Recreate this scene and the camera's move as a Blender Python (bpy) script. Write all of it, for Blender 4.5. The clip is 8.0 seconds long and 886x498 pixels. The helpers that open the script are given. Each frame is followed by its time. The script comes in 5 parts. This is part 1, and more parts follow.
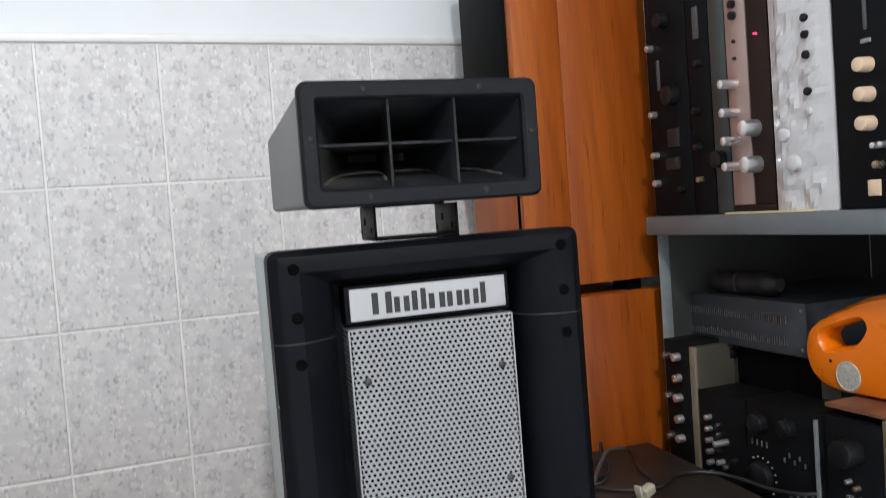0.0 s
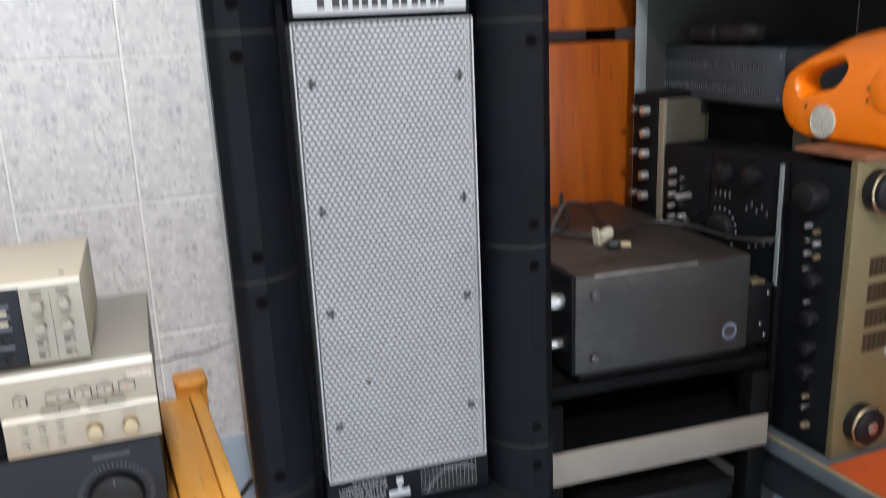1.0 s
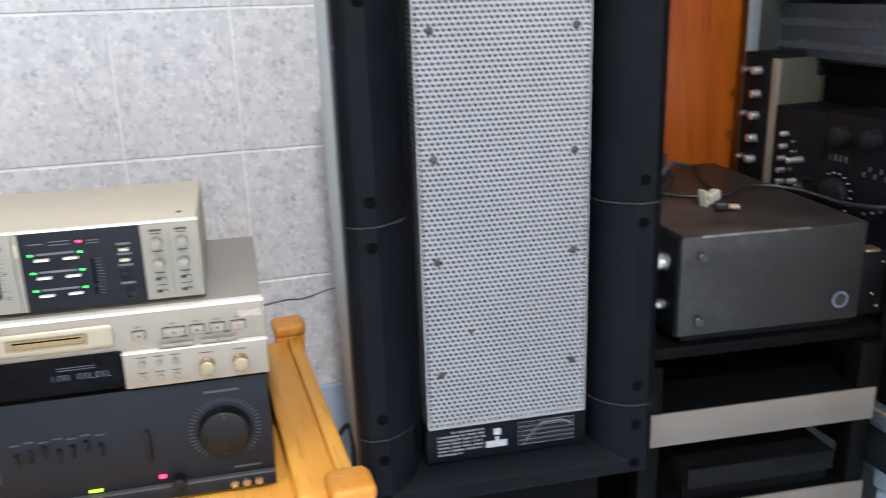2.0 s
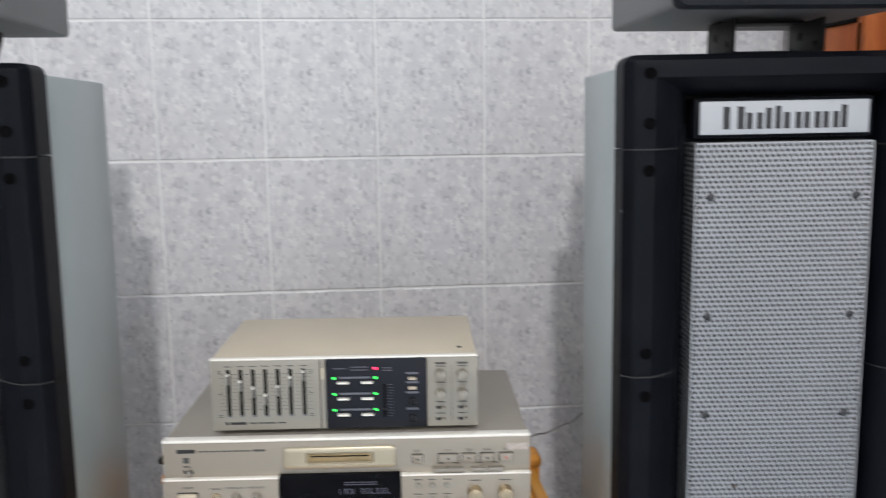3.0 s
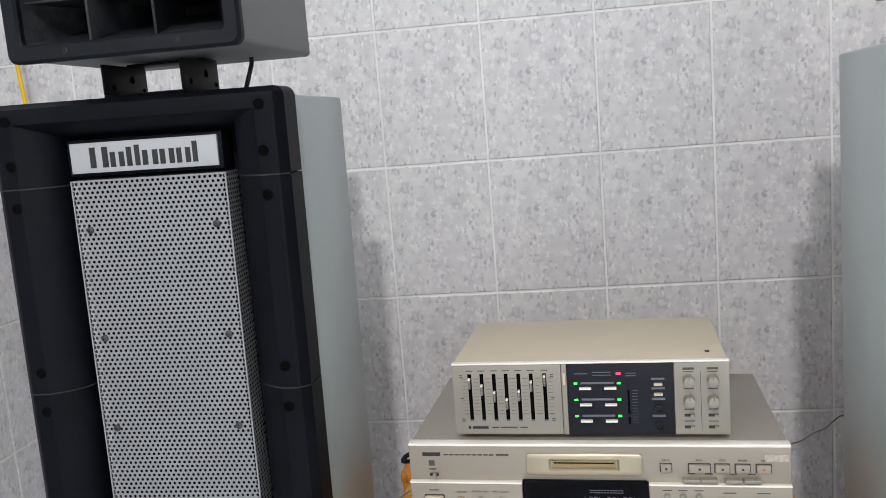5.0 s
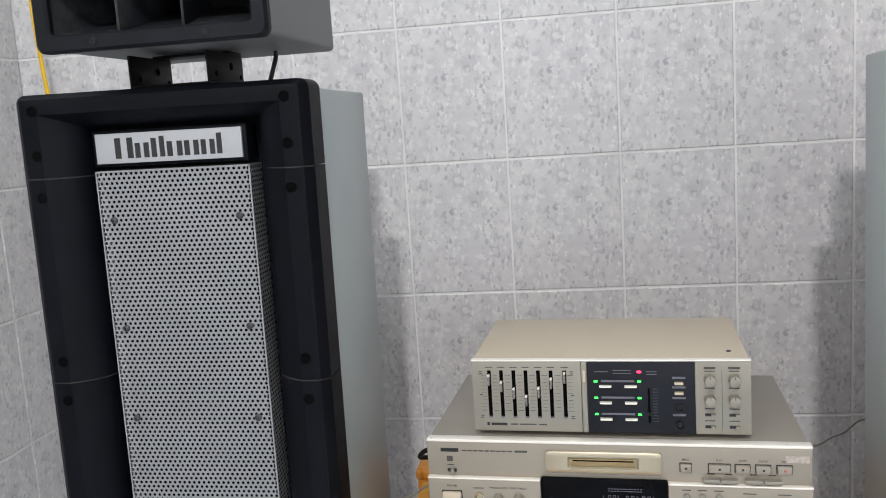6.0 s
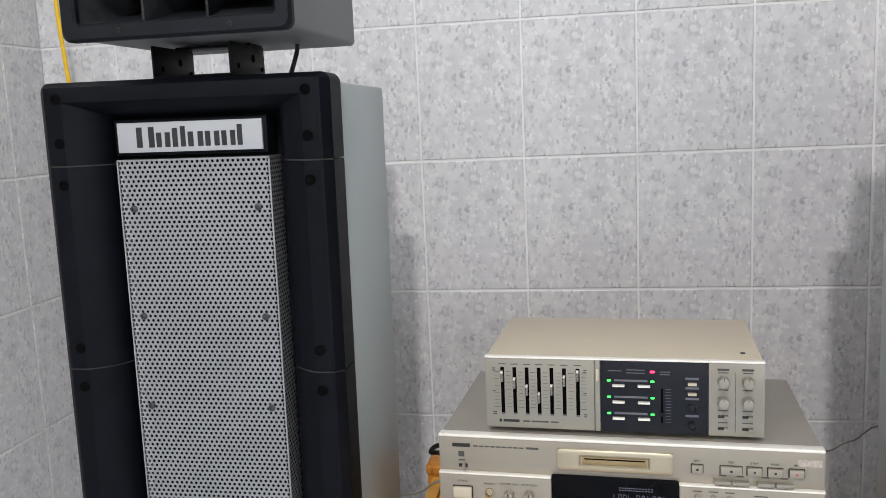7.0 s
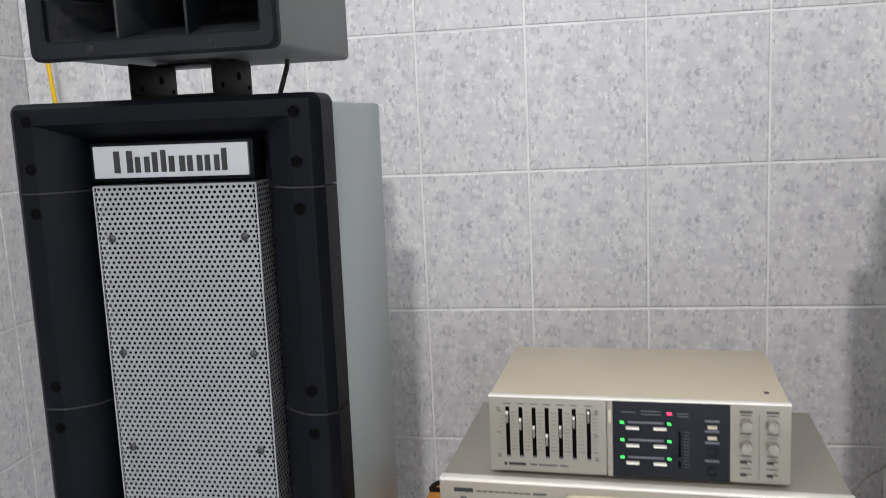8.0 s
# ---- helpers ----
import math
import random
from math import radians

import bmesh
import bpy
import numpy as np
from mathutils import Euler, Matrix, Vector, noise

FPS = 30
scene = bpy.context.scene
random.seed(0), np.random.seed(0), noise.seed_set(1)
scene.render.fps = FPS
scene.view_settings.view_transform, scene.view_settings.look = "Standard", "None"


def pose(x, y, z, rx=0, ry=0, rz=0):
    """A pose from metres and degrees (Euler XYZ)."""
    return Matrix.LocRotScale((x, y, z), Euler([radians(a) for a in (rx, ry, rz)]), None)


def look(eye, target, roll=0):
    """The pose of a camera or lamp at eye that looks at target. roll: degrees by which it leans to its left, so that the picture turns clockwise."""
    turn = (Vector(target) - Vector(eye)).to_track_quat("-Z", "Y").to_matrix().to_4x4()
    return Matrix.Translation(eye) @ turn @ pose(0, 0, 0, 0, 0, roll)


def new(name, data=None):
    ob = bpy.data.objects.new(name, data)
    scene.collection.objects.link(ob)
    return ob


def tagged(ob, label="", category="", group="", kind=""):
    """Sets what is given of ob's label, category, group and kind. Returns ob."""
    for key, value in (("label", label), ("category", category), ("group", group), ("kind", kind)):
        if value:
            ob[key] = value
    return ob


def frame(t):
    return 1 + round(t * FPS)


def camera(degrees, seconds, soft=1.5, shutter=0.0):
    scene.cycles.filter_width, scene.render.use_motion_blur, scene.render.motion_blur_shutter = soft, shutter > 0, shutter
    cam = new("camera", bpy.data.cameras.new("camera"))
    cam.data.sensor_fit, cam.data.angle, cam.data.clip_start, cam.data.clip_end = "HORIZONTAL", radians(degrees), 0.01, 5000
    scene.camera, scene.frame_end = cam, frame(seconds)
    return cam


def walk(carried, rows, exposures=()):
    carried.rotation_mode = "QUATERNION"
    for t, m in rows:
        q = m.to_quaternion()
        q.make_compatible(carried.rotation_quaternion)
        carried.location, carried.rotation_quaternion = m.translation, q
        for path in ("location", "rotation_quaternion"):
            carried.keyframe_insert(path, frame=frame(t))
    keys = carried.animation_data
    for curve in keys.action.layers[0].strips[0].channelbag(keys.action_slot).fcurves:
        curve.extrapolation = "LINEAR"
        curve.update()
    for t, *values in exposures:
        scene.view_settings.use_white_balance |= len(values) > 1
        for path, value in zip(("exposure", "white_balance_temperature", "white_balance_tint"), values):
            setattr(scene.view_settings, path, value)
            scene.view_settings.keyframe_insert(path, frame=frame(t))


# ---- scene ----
cam = camera(55.2, 8.0, soft=0.9, shutter=0.5)
PATH = [
    (0, (0.092, 0.371, 1.393), (0.827, 2.229, 1.305), -4.1),
    (0.5, (0.112, 0.375, 1.353), (0.825, 2.230, 1.128), -2.9),
    (1, (0.124, 0.413, 1.274), (0.873, 2.192, 0.750), -2.1),
    (1.2, (0.131, 0.424, 1.254), (0.860, 2.189, 0.656), -1.9),
    (2.3, (0.053, 0.420, 1.269), (0.515, 2.280, 0.697), -0.9),
    (2.5, (0.023, 0.406, 1.282), (0.397, 2.312, 0.804), -0.7),
    (3, (-0.026, 0.381, 1.305), (0.159, 2.348, 0.995), -0.7),
    (3.5, (-0.046, 0.395, 1.316), (-0.117, 2.371, 1.022), -2.2),
    (4, (-0.060, 0.413, 1.321), (-0.306, 2.375, 1.016), -4.2),
    (4.5, (-0.066, 0.404, 1.319), (-0.345, 2.360, 1.011), -4.6),
    (6, (-0.080, 0.399, 1.308), (-0.393, 2.352, 1.009), -3.7),
    (6.5, (-0.089, 0.394, 1.307), (-0.415, 2.344, 1.000), -2.9),
    (7, (-0.085, 0.394, 1.305), (-0.425, 2.342, 1.005), -2.5),
    (7.5, (-0.074, 0.403, 1.310), (-0.418, 2.350, 1.006), -2.8),
    (8, (-0.094, 0.467, 1.333), (-0.439, 2.412, 1.024), -2.7),
]
EXPOSURES = [(0.0, 0.18, 6550, 10), (0.5, 0.2, 6550, 10), (1.0, 0.64, 6500, 10), (1.2, 0.77, 6420, 10), (2.3, 0.47, 6250, 11), (2.5, 0.35, 6300, 11), (3.0, 0.06, 6400, 11), (3.5, 0.04, 6450, 11), (4.0, 0.04, 6550, 11), (8.0, 0.04, 6550, 11)]
walk(cam, [(t, look(eye, target, roll)) for t, eye, target, roll in PATH], EXPOSURES)
LAMP_MAIN, LAMP_FILL, EAST_FILL, LAMP_COLOUR = 60.0, 8.0, 24.0, (1.0, 0.975, 0.965)

# ---- world, light, exposure ----
world = bpy.data.worlds.new("world")
scene.world = world
world.use_nodes = True
world.node_tree.nodes["Background"].inputs[0].default_value = (0.86, 0.89, 0.95, 1)
world.node_tree.nodes["Background"].inputs[1].default_value = 0.3


def area_lamp(name, eye, target, w, h, power, colour):
    data = bpy.data.lights.new(name, "AREA")
    data.shape, data.size, data.size_y = "RECTANGLE", w, h
    data.energy, data.color = power, colour
    ob = new(name, data)
    ob.matrix_world = look(eye, target)
    return ob


area_lamp("unseen_overhead_lamp", (-0.07, -0.94, 2.98), (-0.07, -0.6, 0.0), 0.13, 0.13, LAMP_MAIN, LAMP_COLOUR)
# unseen soft fill lamp, added to brighten faces turned to the left
area_lamp("unseen_overhead_lamp", (-0.75, 0.15, 3.0), (-0.75, 0.25, 0.0), 0.25, 1.2, LAMP_FILL, LAMP_COLOUR)
# added fill lamp in the east wall; no source is known there
area_lamp("east_fill_lamp", (1.53, -1.55, 1.6), (0.0, -1.45, 1.55), 1.0, 1.1, EAST_FILL, (1.0, 0.97, 0.945))


# ---- materials ----
def nodes_of(name):
    m = bpy.data.materials.new(name)
    m.use_nodes = True
    t = m.node_tree
    return m, t, t.nodes["Principled BSDF"]


def mixed(t, a, b, fac_socket):
    n = t.nodes.new("ShaderNodeMix")
    n.data_type = "RGBA"
    n.inputs[6].default_value = (*a, 1) if len(a) == 3 else a
    n.inputs[7].default_value = (*b, 1) if len(b) == 3 else b
    t.links.new(fac_socket, n.inputs[0])
    return n


def ramp_of(t, socket, lo, hi):
    n = t.nodes.new("ShaderNodeMapRange")
    n.inputs[1].default_value, n.inputs[2].default_value = lo, hi
    t.links.new(socket, n.inputs[0])
    return n.outputs[0]


def noise_of(t, scale, detail=3, vec=None, rough=0.55):
    n = t.nodes.new("ShaderNodeTexNoise")
    n.inputs["Scale"].default_value, n.inputs["Detail"].default_value, n.inputs["Roughness"].default_value = scale, detail, rough
    if vec:
        t.links.new(vec, n.inputs["Vector"])
    return n.outputs["Fac"]


def coords(t, stretch=(1, 1, 1)):
    """Object coordinates, shifted for each object by its own random number."""
    c, o, m, a = (t.nodes.new(k) for k in ("ShaderNodeTexCoord", "ShaderNodeObjectInfo", "ShaderNodeMapping", "ShaderNodeVectorMath"))
    a.operation = "SCALE"
    a.inputs[0].default_value = (7.3, 3.1, 5.7)
    t.links.new(o.outputs["Random"], a.inputs["Scale"])
    m.inputs["Scale"].default_value = stretch
    t.links.new(c.outputs["Object"], m.inputs["Vector"])
    t.links.new(a.outputs[0], m.inputs["Location"])
    return m.outputs[0]


def bump_of(t, b, socket, strength, dist):
    n = t.nodes.new("ShaderNodeBump")
    n.inputs["Strength"].default_value, n.inputs["Distance"].default_value = strength, dist
    t.links.new(socket, n.inputs["Height"])
    t.links.new(n.outputs[0], b.inputs["Normal"])


def surface(name, colour, rough=0.5, metal=0.0, vary=0.12, scale=30, grain=400, bump=0.15, dust=0.0, stretch=(1, 1, 1), spec=0.5):
    """A surface with cloudy variation, fine grain relief and some dust."""
    m, t, b = nodes_of(name)
    v = coords(t, stretch)
    big, fine = noise_of(t, scale, 4, v), noise_of(t, grain, 2, v)
    lo = tuple(c * (1 - vary) for c in colour)
    hi = tuple(min(1, c * (1 + vary)) for c in colour)
    mix = mixed(t, lo, hi, ramp_of(t, big, 0.3, 0.7))
    out = mix.outputs[2]
    if dust:
        d = ramp_of(t, noise_of(t, scale * 0.35, 6, v, 0.7), 0.5, 0.75)
        k = t.nodes.new("ShaderNodeMath")
        k.operation = "MULTIPLY"
        k.inputs[1].default_value = dust
        t.links.new(d, k.inputs[0])
        mx = mixed(t, colour, (0.36, 0.34, 0.31), k.outputs[0])
        t.links.new(out, mx.inputs[6])
        out = mx.outputs[2]
    t.links.new(out, b.inputs["Base Color"])
    r = t.nodes.new("ShaderNodeMapRange")
    r.inputs[3].default_value, r.inputs[4].default_value = max(0.03, rough - 0.08), min(1, rough + 0.08)
    t.links.new(big, r.inputs[0])
    t.links.new(r.outputs[0], b.inputs["Roughness"])
    b.inputs["Metallic"].default_value = metal
    b.inputs["Specular IOR Level"].default_value = spec
    if bump:
        bump_of(t, b, fine, bump, 0.0006)
    return m


def glow(name, colour, strength):
    m, t, b = nodes_of(name)
    b.inputs["Base Color"].default_value = (*(c * 0.1 for c in colour), 1)
    b.inputs["Emission Color"].default_value = (*colour, 1)
    b.inputs["Emission Strength"].default_value = strength
    return m


def tile_surface():
    """Glazed ceramic with one printed pattern: grey ground, soft whitish flakes, slanting slate flecks."""
    m, t, b = nodes_of("glazed_tile")
    c = t.nodes.new("ShaderNodeTexCoord")
    v = c.outputs["Object"]
    wob = t.nodes.new("ShaderNodeTexNoise")
    wob.inputs["Scale"].default_value, wob.inputs["Detail"].default_value = 95, 4
    t.links.new(v, wob.inputs["Vector"])
    add = t.nodes.new("ShaderNodeVectorMath")
    add.operation = "MULTIPLY_ADD"
    add.inputs[1].default_value = (0.014, 0.014, 0.014)
    t.links.new(wob.outputs["Color"], add.inputs[0])
    t.links.new(v, add.inputs[2])

    cloud = ramp_of(t, noise_of(t, 26, 5, v, 0.7), 0.34, 0.68)
    out = mixed(t, (0.555, 0.552, 0.566), (0.655, 0.65, 0.656), cloud).outputs[2]

    def over(colour, fac, amount):
        nonlocal out
        k = t.nodes.new("ShaderNodeMath")
        k.operation = "MULTIPLY"
        k.inputs[1].default_value = amount
        t.links.new(fac, k.inputs[0])
        n = mixed(t, (0, 0, 0), colour, k.outputs[0])
        t.links.new(out, n.inputs[6])
        out = n.outputs[2]

    def chips(scale, radius, pick, turn, squash, hollow=False):
        """Separate rounded chips, one in some cells, with soft worn rims."""
        mp = t.nodes.new("ShaderNodeMapping")
        mp.inputs["Rotation"].default_value = (0, turn, 0)
        mp.inputs["Scale"].default_value = (1.0, 1.0, squash)
        mp.inputs["Location"].default_value = (scale * 0.013, 0, scale * 0.029)
        t.links.new(add.outputs[0], mp.inputs["Vector"])
        f = t.nodes.new("ShaderNodeTexVoronoi")
        f.distance = "MANHATTAN"
        f.inputs["Scale"].default_value = scale
        t.links.new(mp.outputs[0], f.inputs["Vector"])
        sp = t.nodes.new("ShaderNodeSeparateColor")
        t.links.new(f.outputs["Color"], sp.inputs[0])
        inside = ramp_of(t, f.outputs["Distance"], radius, radius * 0.72)
        if hollow:
            rim = ramp_of(t, f.outputs["Distance"], radius * 0.35, radius * 0.7)
            q = t.nodes.new("ShaderNodeMath")
            q.operation = "MULTIPLY"
            t.links.new(inside, q.inputs[0])
            t.links.new(rim, q.inputs[1])
            inside = q.outputs[0]
        g = t.nodes.new("ShaderNodeMath")
        g.operation = "GREATER_THAN"
        g.inputs[1].default_value = 1 - pick
        t.links.new(sp.outputs[0], g.inputs[0])
        p = t.nodes.new("ShaderNodeMath")
        p.operation = "MULTIPLY"
        t.links.new(inside, p.inputs[0])
        t.links.new(g.outputs[0], p.inputs[1])
        w = t.nodes.new("ShaderNodeMath")
        w.operation = "MULTIPLY"
        t.links.new(p.outputs[0], w.inputs[0])
        t.links.new(ramp_of(t, sp.outputs[1], -0.6, 1.0), w.inputs[1])
        return w.outputs[0]

    pale, grey, slate = (0.79, 0.783, 0.768), (0.43, 0.428, 0.45), (0.30, 0.30, 0.335)
    over(pale, chips(38, 0.95, 0.42, 0.3, 0.95), 0.45)
    over(grey, chips(56, 0.72, 0.26, 0.9, 0.7), 0.45)
    over(slate, chips(58, 0.80, 0.17, 0.75, 0.65, True), 0.70)
    over(pale, chips(84, 0.88, 0.34, 1.2, 0.85), 0.60)
    over(grey, chips(100, 0.74, 0.28, -0.8, 0.8), 0.5)
    over(slate, chips(140, 0.72, 0.22, 1.0, 0.55), 0.62)
    over((0.86, 0.855, 0.845), chips(150, 0.75, 0.14, 0.2, 0.5), 0.6)
    t.links.new(out, b.inputs["Base Color"])
    b.inputs["Roughness"].default_value = 0.3
    bump_of(t, b, noise_of(t, 60, 3, v), 0.12, 0.001)
    return m


def wood_surface(name, dark, light, rough, axis="z", scale=9.0):
    m, t, b = nodes_of(name)
    st = {"z": (1, 1, 0.07), "x": (0.07, 1, 1), "y": (1, 0.07, 1)}[axis]
    v = coords(t, st)
    w = noise_of(t, scale * 2.2, 5, v, 0.6)
    g = noise_of(t, scale * 30, 3, v, 0.6)
    mix = mixed(t, dark, light, ramp_of(t, w, 0.33, 0.68))
    mx = mixed(t, (0, 0, 0), tuple(c * 0.55 for c in dark), ramp_of(t, g, 0.58, 0.8))
    t.links.new(mix.outputs[2], mx.inputs[6])
    t.links.new(mx.outputs[2], b.inputs["Base Color"])
    b.inputs["Roughness"].default_value = rough
    b.inputs["Specular IOR Level"].default_value = 0.35
    bump_of(t, b, g, 0.1, 0.0005)
    return m


def figured(m, colour, amount):
    """Lays arched growth rings over a veneer."""
    t = m.node_tree
    b = t.nodes["Principled BSDF"]
    old = b.inputs["Base Color"].links[0].from_socket
    w = t.nodes.new("ShaderNodeTexWave")
    w.wave_type, w.rings_direction = "RINGS", "Y"
    w.inputs["Scale"].default_value, w.inputs["Distortion"].default_value, w.inputs["Detail"].default_value, w.inputs["Detail Scale"].default_value = 9, 5, 4, 1.6
    t.links.new(coords(t, (1.0, 1.0, 0.13)), w.inputs["Vector"])
    k = t.nodes.new("ShaderNodeMath")
    k.operation = "MULTIPLY"
    k.inputs[1].default_value = amount
    t.links.new(ramp_of(t, w.outputs["Fac"], 0.55, 1.0), k.inputs[0])
    n = mixed(t, (0, 0, 0), colour, k.outputs[0])
    t.links.new(old, n.inputs[6])
    t.links.new(n.outputs[2], b.inputs["Base Color"])
    return m


M_TILE = tile_surface()
M_GROUT = surface("white_grout", (0.78, 0.78, 0.77), 0.85, vary=0.08, scale=12)
M_PAINT = surface("bluish_white_paint", (0.76, 0.80, 0.83), 0.6, vary=0.03, scale=3, grain=120, bump=0.1)
M_CEIL = surface("white_ceiling_paint", (0.8, 0.8, 0.79), 0.8, vary=0.03, scale=3, grain=100)
M_FLOOR = surface("pale_blue_floor_tile", (0.56, 0.63, 0.7), 0.35, vary=0.12, scale=6, grain=90)
# dark tone stands for the shade at the back of the shelves
M_SHELFSHADE = surface("shelf_shade_grey", (0.07, 0.07, 0.072), 0.8, vary=0.15, scale=4)
M_BEZEL = surface("charcoal_moulded_plastic", (0.0026, 0.0034, 0.0056), 0.5, vary=0.22, scale=25, grain=900, bump=0.35, dust=0.005, spec=0.10)
M_BODY = surface("grey_green_painted_cabinet", (0.35, 0.395, 0.395), 0.34, vary=0.04, scale=9, grain=500, bump=0.12)
M_GRILLE = surface("light_grey_perforated_metal", (0.275, 0.28, 0.29), 0.42, 0.35, vary=0.06, scale=14, bump=0.05)
M_BLACK = surface("matt_black_cloth", (0.002, 0.002, 0.0022), 0.95, vary=0.2, scale=60, spec=0.05)
M_SEAM = surface("dusty_seam", (0.022, 0.021, 0.020), 0.8, vary=0.5, scale=60)
M_PLATE = surface("white_name_plate", (0.38, 0.39, 0.405), 0.4, vary=0.02, scale=20)
M_TRIM = surface("white_edging", (0.80, 0.80, 0.80), 0.35, vary=0.03)
M_INK = surface("black_print", (0.012, 0.012, 0.013), 0.5, vary=0.1)
M_PRINT = surface("pale_grey_print", (0.32, 0.335, 0.36), 0.6, vary=0.1)
M_DIMPRINT = surface("dim_grey_print", (0.20, 0.21, 0.24), 0.6, vary=0.1)
M_SPECPRINT = surface("grey_fine_print", (0.17, 0.175, 0.19), 0.6, vary=0.3, scale=200)
M_DARKPRINT = surface("dark_grey_print", (0.055, 0.053, 0.05), 0.6, vary=0.1)
M_CAPMETAL = surface("knurled_bright_metal", (0.24, 0.23, 0.21), 0.35, 0.7, vary=0.5, scale=700)
M_STRIP = surface("dull_grey_strip", (0.10, 0.105, 0.125), 0.6, vary=0.15)
M_DARKSCREW = surface("black_screw", (0.010, 0.010, 0.011), 0.4, 0.4, vary=0.2)
M_SCREW = surface("dark_steel_screw", (0.06, 0.06, 0.065), 0.45, 0.7, vary=0.2)
M_HORN = surface("black_horn_plastic", (0.0042, 0.0056, 0.0085), 0.55, vary=0.2, scale=20, grain=700, bump=0.25, dust=0.02, spec=0.2)
M_FLARE = surface("dusty_black_flare", (0.0085, 0.0105, 0.0135), 0.6, vary=0.3, scale=25, grain=500, bump=0.3, dust=0.12, spec=0.25)
M_DUST = surface("settled_dust", (0.10, 0.094, 0.076), 0.9, vary=0.6, scale=140, spec=0.1)
M_SHELL = surface("dark_grey_horn_shell", (0.17, 0.174, 0.177), 0.55, vary=0.08, scale=15, grain=600, bump=0.3)
M_BRACKET = surface("black_painted_steel", (0.0045, 0.0045, 0.005), 0.5, vary=0.25, scale=30, spec=0.15)
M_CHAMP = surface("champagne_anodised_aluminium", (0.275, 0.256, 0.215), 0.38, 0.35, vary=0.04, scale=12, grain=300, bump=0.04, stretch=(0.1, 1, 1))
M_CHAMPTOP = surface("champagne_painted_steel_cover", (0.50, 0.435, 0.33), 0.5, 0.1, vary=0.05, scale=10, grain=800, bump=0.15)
M_GOLDF = surface("pale_gold_brushed_front", (0.31, 0.276, 0.225), 0.33, 0.35, vary=0.04, scale=12, grain=300, bump=0.04, stretch=(0.1, 1, 1))
M_GOLDTOP = surface("taupe_painted_steel_cover", (0.29, 0.265, 0.225), 0.42, 0.25, vary=0.06, scale=9, grain=800, bump=0.15)
M_BRIGHT = surface("polished_ledge", (0.80, 0.77, 0.70), 0.3, 0.15, vary=0.03)
M_NAVY = surface("blue_black_panel", (0.0065, 0.0075, 0.0125), 0.4, vary=0.12, scale=20, spec=0.25)
M_WINDOW = surface("dark_display_window", (0.002, 0.002, 0.003), 0.15, vary=0.1, spec=0.08)
M_AMPF = surface("black_brushed_front", (0.0032, 0.004, 0.0052), 0.55, 0.0, vary=0.15, scale=18, stretch=(0.1, 1, 1), spec=0.12)
M_FAINT = surface("faint_grey_print", (0.055, 0.058, 0.064), 0.6, vary=0.2)
M_DULLCHROME = surface("dull_chrome", (0.42, 0.42, 0.43), 0.25, 0.9, vary=0.1)
M_RCV = surface("blue_black_receiver_front", (0.0085, 0.0115, 0.0175), 0.5, 0.0, vary=0.12, scale=18, stretch=(0.1, 1, 1), spec=0.25)
M_AMPC = surface("black_steel_case", (0.0034, 0.0038, 0.0044), 0.55, 0.0, vary=0.2, scale=18, dust=0.008, spec=0.12)
M_KNOBGOLD = surface("gold_knob", (0.44, 0.355, 0.235), 0.28, 0.85, vary=0.06)
M_CHROME = surface("chrome_knob", (0.78, 0.78, 0.80), 0.3, 0.9, vary=0.06)
M_BEIGE = surface("beige_knob", (0.66, 0.50, 0.36), 0.4, 0.1, vary=0.06)
M_KNOBBLK = surface("black_knob", (0.005, 0.0056, 0.007), 0.4, vary=0.2, spec=0.3)
M_STAND = wood_surface("honey_pine", (0.70, 0.315, 0.05), (0.80, 0.42, 0.08), 0.4, "y", 5)
M_POST = wood_surface("honey_pine_upright", (0.56, 0.215, 0.03), (0.68, 0.30, 0.05), 0.4, "z", 5)
M_TEAK = figured(wood_surface("reddish_teak_veneer", (0.235, 0.044, 0.0035), (0.40, 0.098, 0.008), 0.4, "z", 6), (0.15, 0.026, 0.003), 0.25)
M_CASE = surface("grey_brown_steel_case", (0.020, 0.0202, 0.0206), 0.45, 0.2, vary=0.2, scale=15, grain=900, bump=0.25, dust=0.12, spec=0.35)
M_CASETOP = surface("dusty_brown_steel_cover", (0.025, 0.020, 0.0175), 0.45, 0.2, vary=0.25, scale=15, grain=900, bump=0.25, dust=0.15, spec=0.35)
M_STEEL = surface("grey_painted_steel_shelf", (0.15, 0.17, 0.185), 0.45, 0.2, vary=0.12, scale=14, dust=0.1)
# darker copy of M_STEEL, the lower shelf's dim light put into its colour
M_STEELSHADED = surface("shaded_shelf_steel", (0.062, 0.076, 0.09), 0.5, 0.1, vary=0.15, scale=20, dust=0.05)
M_CREAM = surface("cream_laminate_edge", (0.145, 0.128, 0.11), 0.5, vary=0.06, scale=15)
M_RACKBLK = surface("black_laminate", (0.0024, 0.0027, 0.003), 0.5, vary=0.2, scale=15, spec=0.05)
M_REDTOP = surface("orange_red_cloth", (0.36, 0.058, 0.011), 0.85, vary=0.14, scale=16, grain=900, bump=0.4, dust=0.04, spec=0.2)
M_GOLDUNIT = surface("antique_gold_panel", (0.15, 0.122, 0.064), 0.4, 0.4, vary=0.08, scale=15)
M_PINK = surface("rosy_aluminium_panel", (0.36, 0.26, 0.235), 0.35, 0.4, vary=0.06, scale=12)
M_BROWN = surface("dark_brown_wood_end", (0.016, 0.008, 0.006), 0.6, vary=0.3, scale=20, spec=0.2)
